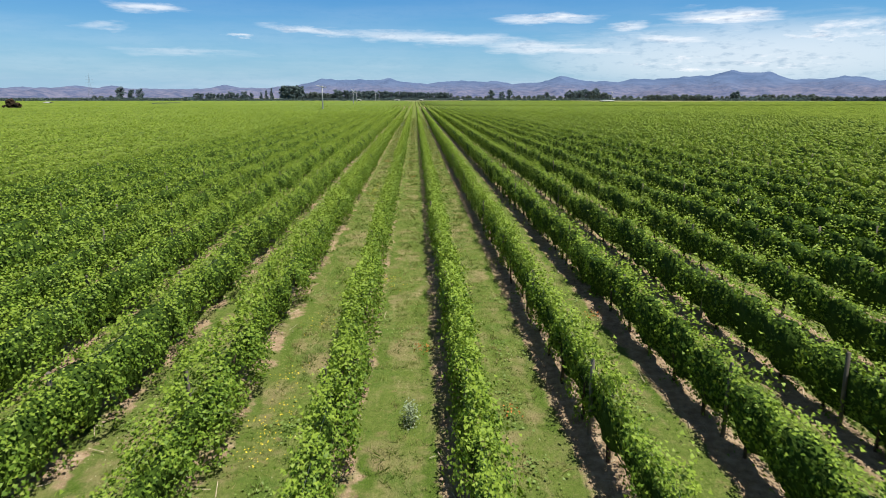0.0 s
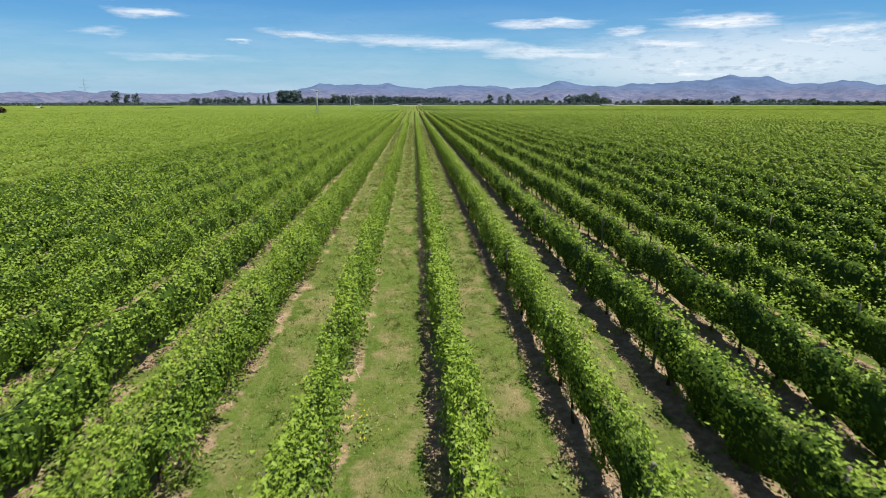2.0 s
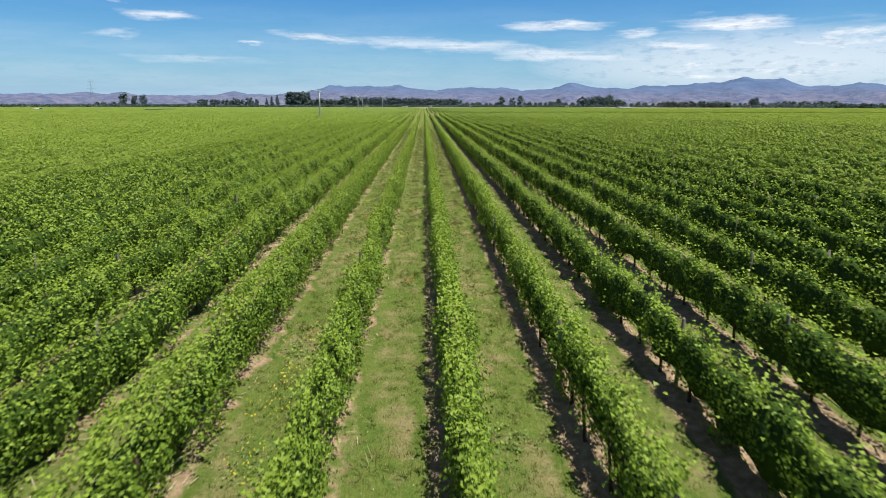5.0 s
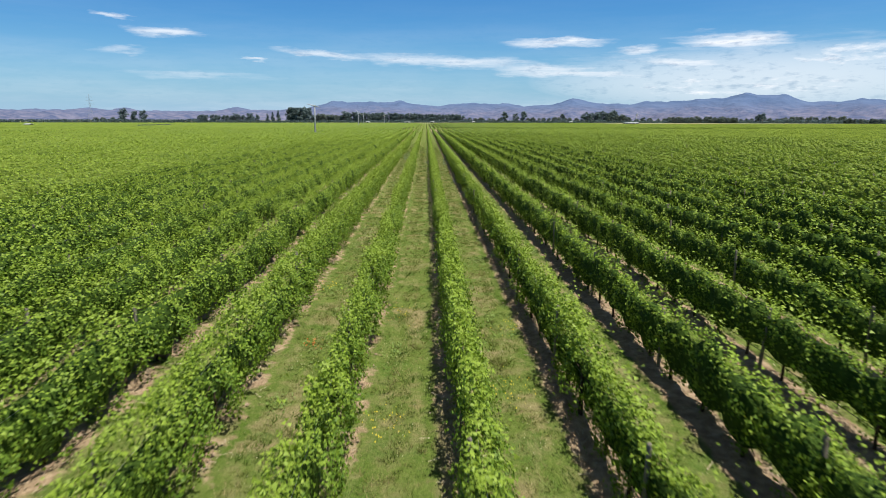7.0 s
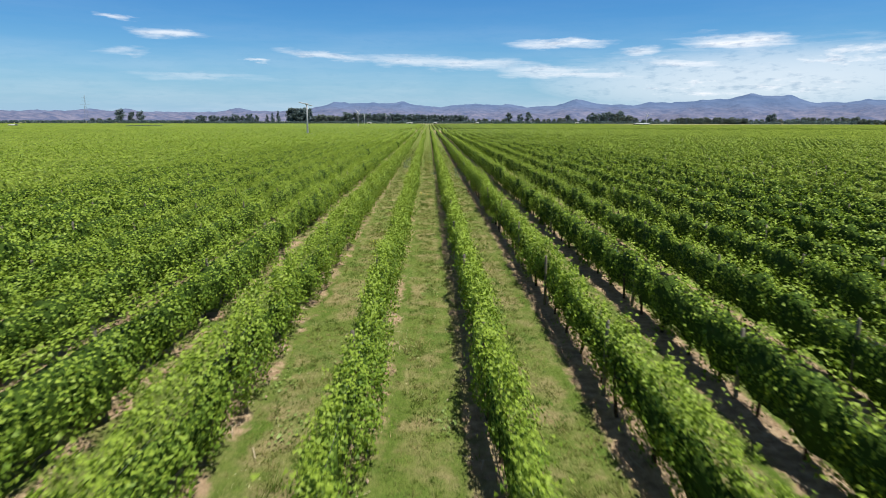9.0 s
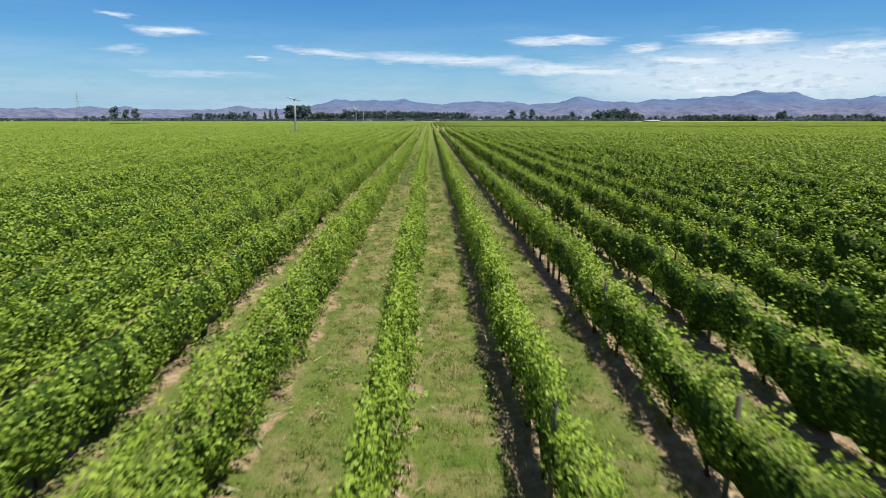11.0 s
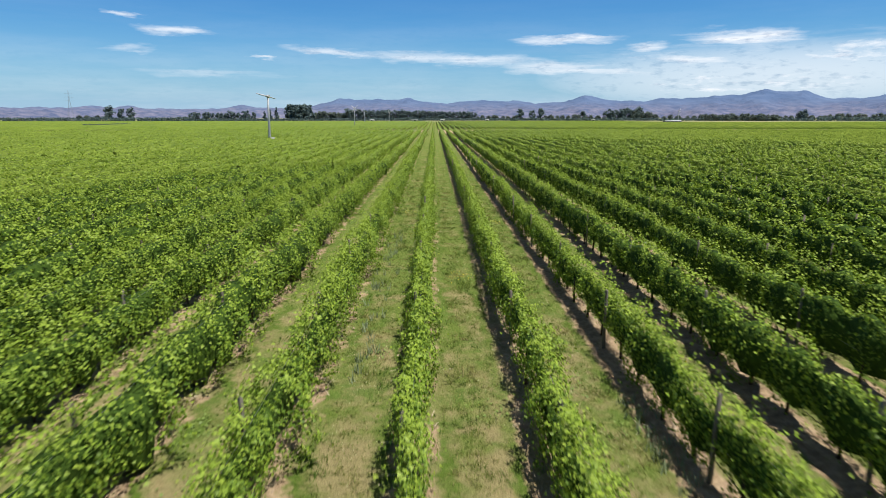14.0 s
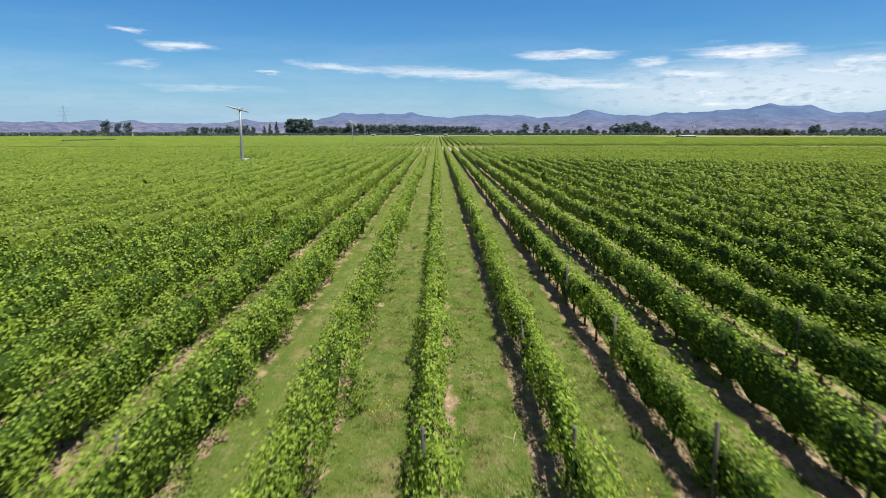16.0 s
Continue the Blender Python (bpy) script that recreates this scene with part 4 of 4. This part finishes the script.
# ---- trees ----
def crown_mesh(seed, h, w, kind, mat):
    """A crown of many small clumps in uneven lobes, with gaps."""
    rng = np.random.default_rng(seed)
    P, N = [], []
    lobes = 20 if kind != "spire" else 26
    for i in range(lobes):
        u = (i + rng.random()) / lobes
        if kind == "spire":
            z, rad = h * (0.04 + 0.92 * u), w * 0.5 * (1 - u) ** 0.7 * 0.8
            size = w * 0.27 * (1.2 - u)
        elif kind == "flat":
            z, rad = h * (0.45 + 0.45 * u), w * 0.42
            size = w * 0.17
        else:
            z, rad = h * (0.08 + 0.78 * u), w * 0.40 * math.sin(math.pi * (0.25 + 0.65 * u))
            size = w * rng.uniform(0.18, 0.27)
        t = rng.uniform(0, math.tau)
        c = np.array([rad * math.cos(t), rad * math.sin(t), z])
        k = 19
        d = unit(rng.normal(size=(k, 3)))
        P.append(c + d * size * rng.uniform(0.65, 1.1, (k, 1)) * [1, 1, 0.8])
        N.append(d + [0, 0, 0.3])
    P, N = np.concatenate(P), np.concatenate(N)
    return mesh_of("crown", *leaf_cards(P, N, rng.uniform(0.15, 0.27, len(P)) * w ** 0.6 * 2.2, rng), mat)


def wood_mesh(seed, h, w):
    rng = np.random.default_rng(seed)
    bits = [tube([(0, 0, -0.3), (rng.normal(0, 0.1), 0, h * 0.3), (rng.normal(0, 0.2), rng.normal(0, 0.2), h * 0.85)], (h * 0.022, h * 0.016, h * 0.004), 6)]
    for i in range(6):
        z = h * rng.uniform(0.25, 0.7)
        t = rng.uniform(0, math.tau)
        e = w * 0.36
        bits.append(tube([(0, 0, z), (e * 0.5 * math.cos(t), e * 0.5 * math.sin(t), z + h * 0.06), (e * math.cos(t), e * math.sin(t), z + h * 0.14)], (h * 0.008, h * 0.006, h * 0.002), 4))
    return mesh_of("trunk", *joined(bits), TRUNK)


def make_tree(seed, h, w, kind, mat, label):
    ob = new("tree")
    part("trunk", wood_mesh(seed, h, w), ob)
    part("crown", crown_mesh(seed + 50, h, w, kind, mat), ob)
    return tagged(ob, label, "tree", "trees beyond the vineyard")


KINDS = {}
for i in range(3):
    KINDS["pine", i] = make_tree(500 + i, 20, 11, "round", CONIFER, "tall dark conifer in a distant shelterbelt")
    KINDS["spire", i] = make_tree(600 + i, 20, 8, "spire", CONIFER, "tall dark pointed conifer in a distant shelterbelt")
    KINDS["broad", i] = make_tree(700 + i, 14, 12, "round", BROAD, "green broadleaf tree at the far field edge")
placed = set()


def plant(kind, a, r, h):
    i = int(RNG.integers(0, 3))
    ob = KINDS[kind, i]
    h = h * (1.0 if kind == "broad" else 1.12)
    s = h / (14 if kind == "broad" else 20)
    x, y = polar(a, r)
    m = pose(x, y, 0, 0, 0, RNG.uniform(0, 360)) @ Matrix.Diagonal((s * RNG.uniform(0.9, 1.2), s * RNG.uniform(0.9, 1.2), s, 1))
    if (kind, i) not in placed:
        placed.add((kind, i))
        ob.matrix_basis = m
    else:
        copy_thing(ob, m).matrix_basis = m


def belt(kind, a0, a1, n, r, h0, h1, vary=0.15):
    for i in range(n):
        u = i / max(n - 1, 1)
        plant(kind, a0 + (a1 - a0) * u + RNG.normal(0, 0.06), r + RNG.normal(0, 12), (h0 + (h1 - h0) * u) * RNG.uniform(1 - vary, 1 + vary))


for a, h in ((-24.5, 24), (-23.7, 20), (-23.1, 21)):
    plant("pine", a, 1310, h)
belt("broad", -26.5, -25.2, 3, 1300, 9, 10)
belt("pine", -18.9, -14.5, 15, 1270, 14, 15)
belt("spire", -13.5, -12.7, 3, 1270, 15, 20)
belt("pine", -11.7, -10.1, 11, 1270, 27, 27, 0.05)
belt("broad", -9.5, -7.4, 7, 1270, 16, 15)
belt("pine", -7.1, 3.3, 44, 1280, 19, 14.5, 0.07)
belt("spire", -6.8, 3.0, 14, 1275, 18, 14, 0.06)
belt("broad", 3.5, 6.4, 8, 1290, 9, 9)
for a, h in ((6.9, 20), (7.9, 17), (8.6, 21), (11.9, 16)):
    plant("pine", a, 1270, h)
belt("broad", 9.0, 13.0, 10, 1280, 11, 9)
belt("pine", 13.7, 16.2, 10, 1270, 16, 21)
belt("broad", 15.9, 17.4, 4, 1270, 17, 13)
belt("broad", 18.0, 20.4, 5, 1300, 9, 9)
belt("broad", 20.6, 25.7, 22, 1200, 11, 10)
belt("pine", 27.2, 27.6, 2, 1270, 16, 15)
belt("broad", 26.0, 29.0, 8, 1300, 9, 9)
belt("broad", 29.2, 33.0, 12, 1270, 11, 12)
belt("broad", 33.0, 39.5, 22, 1200, 8, 7)


def make_brush():
    """Low scrub and hedges along the far edge."""
    rng = np.random.default_rng(21)
    bits = []
    for a in np.arange(-40, 41, 0.055):
        r = 1230 + rng.normal(0, 25)
        h = 3.2 + 3.0 * max(0, noise.noise(Vector((a * 0.7, 3, 1)))) + (2.0 if a < -19 or a > 28 else 0)
        x, y = polar(a, r)
        k = 14
        p = np.array([x, y, 0]) + np.stack([rng.uniform(-1.5, 1.5, k), rng.uniform(-2, 2, k), rng.uniform(0.2, h, k)], 1)
        bits.append(leaf_cards(p, rng.normal(size=(k, 3)) + [0, -1, 0.4], rng.uniform(1.6, 2.8, k), rng))
    v, f = joined(bits)
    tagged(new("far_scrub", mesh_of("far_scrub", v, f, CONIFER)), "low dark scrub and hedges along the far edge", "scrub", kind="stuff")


make_brush()


def make_hedge():
    """A low dark shelter hedge that runs along the rows."""
    rng = np.random.default_rng(23)
    k = 1500
    p = np.stack([-209 + rng.normal(0, 0.5, k), rng.uniform(528, 584, k), 2.1 * rng.random(k) ** 0.7], 1)
    v, f = leaf_cards(p, rng.normal(size=(k, 3)) + [0.6, -0.3, 0.3], rng.uniform(0.5, 0.9, k), rng)
    tagged(new("shelter_hedge", mesh_of("shelter_hedge", v, f, CONIFER)), "low dark shelter hedge running along the vine rows", "hedge", kind="stuff")


make_hedge()

copper = make_tree(810, 5.8, 6.4, "round", COPPER, "small copper-leaved tree at the vineyard's edge")
copper.matrix_basis = pose(-202, 342, 0)
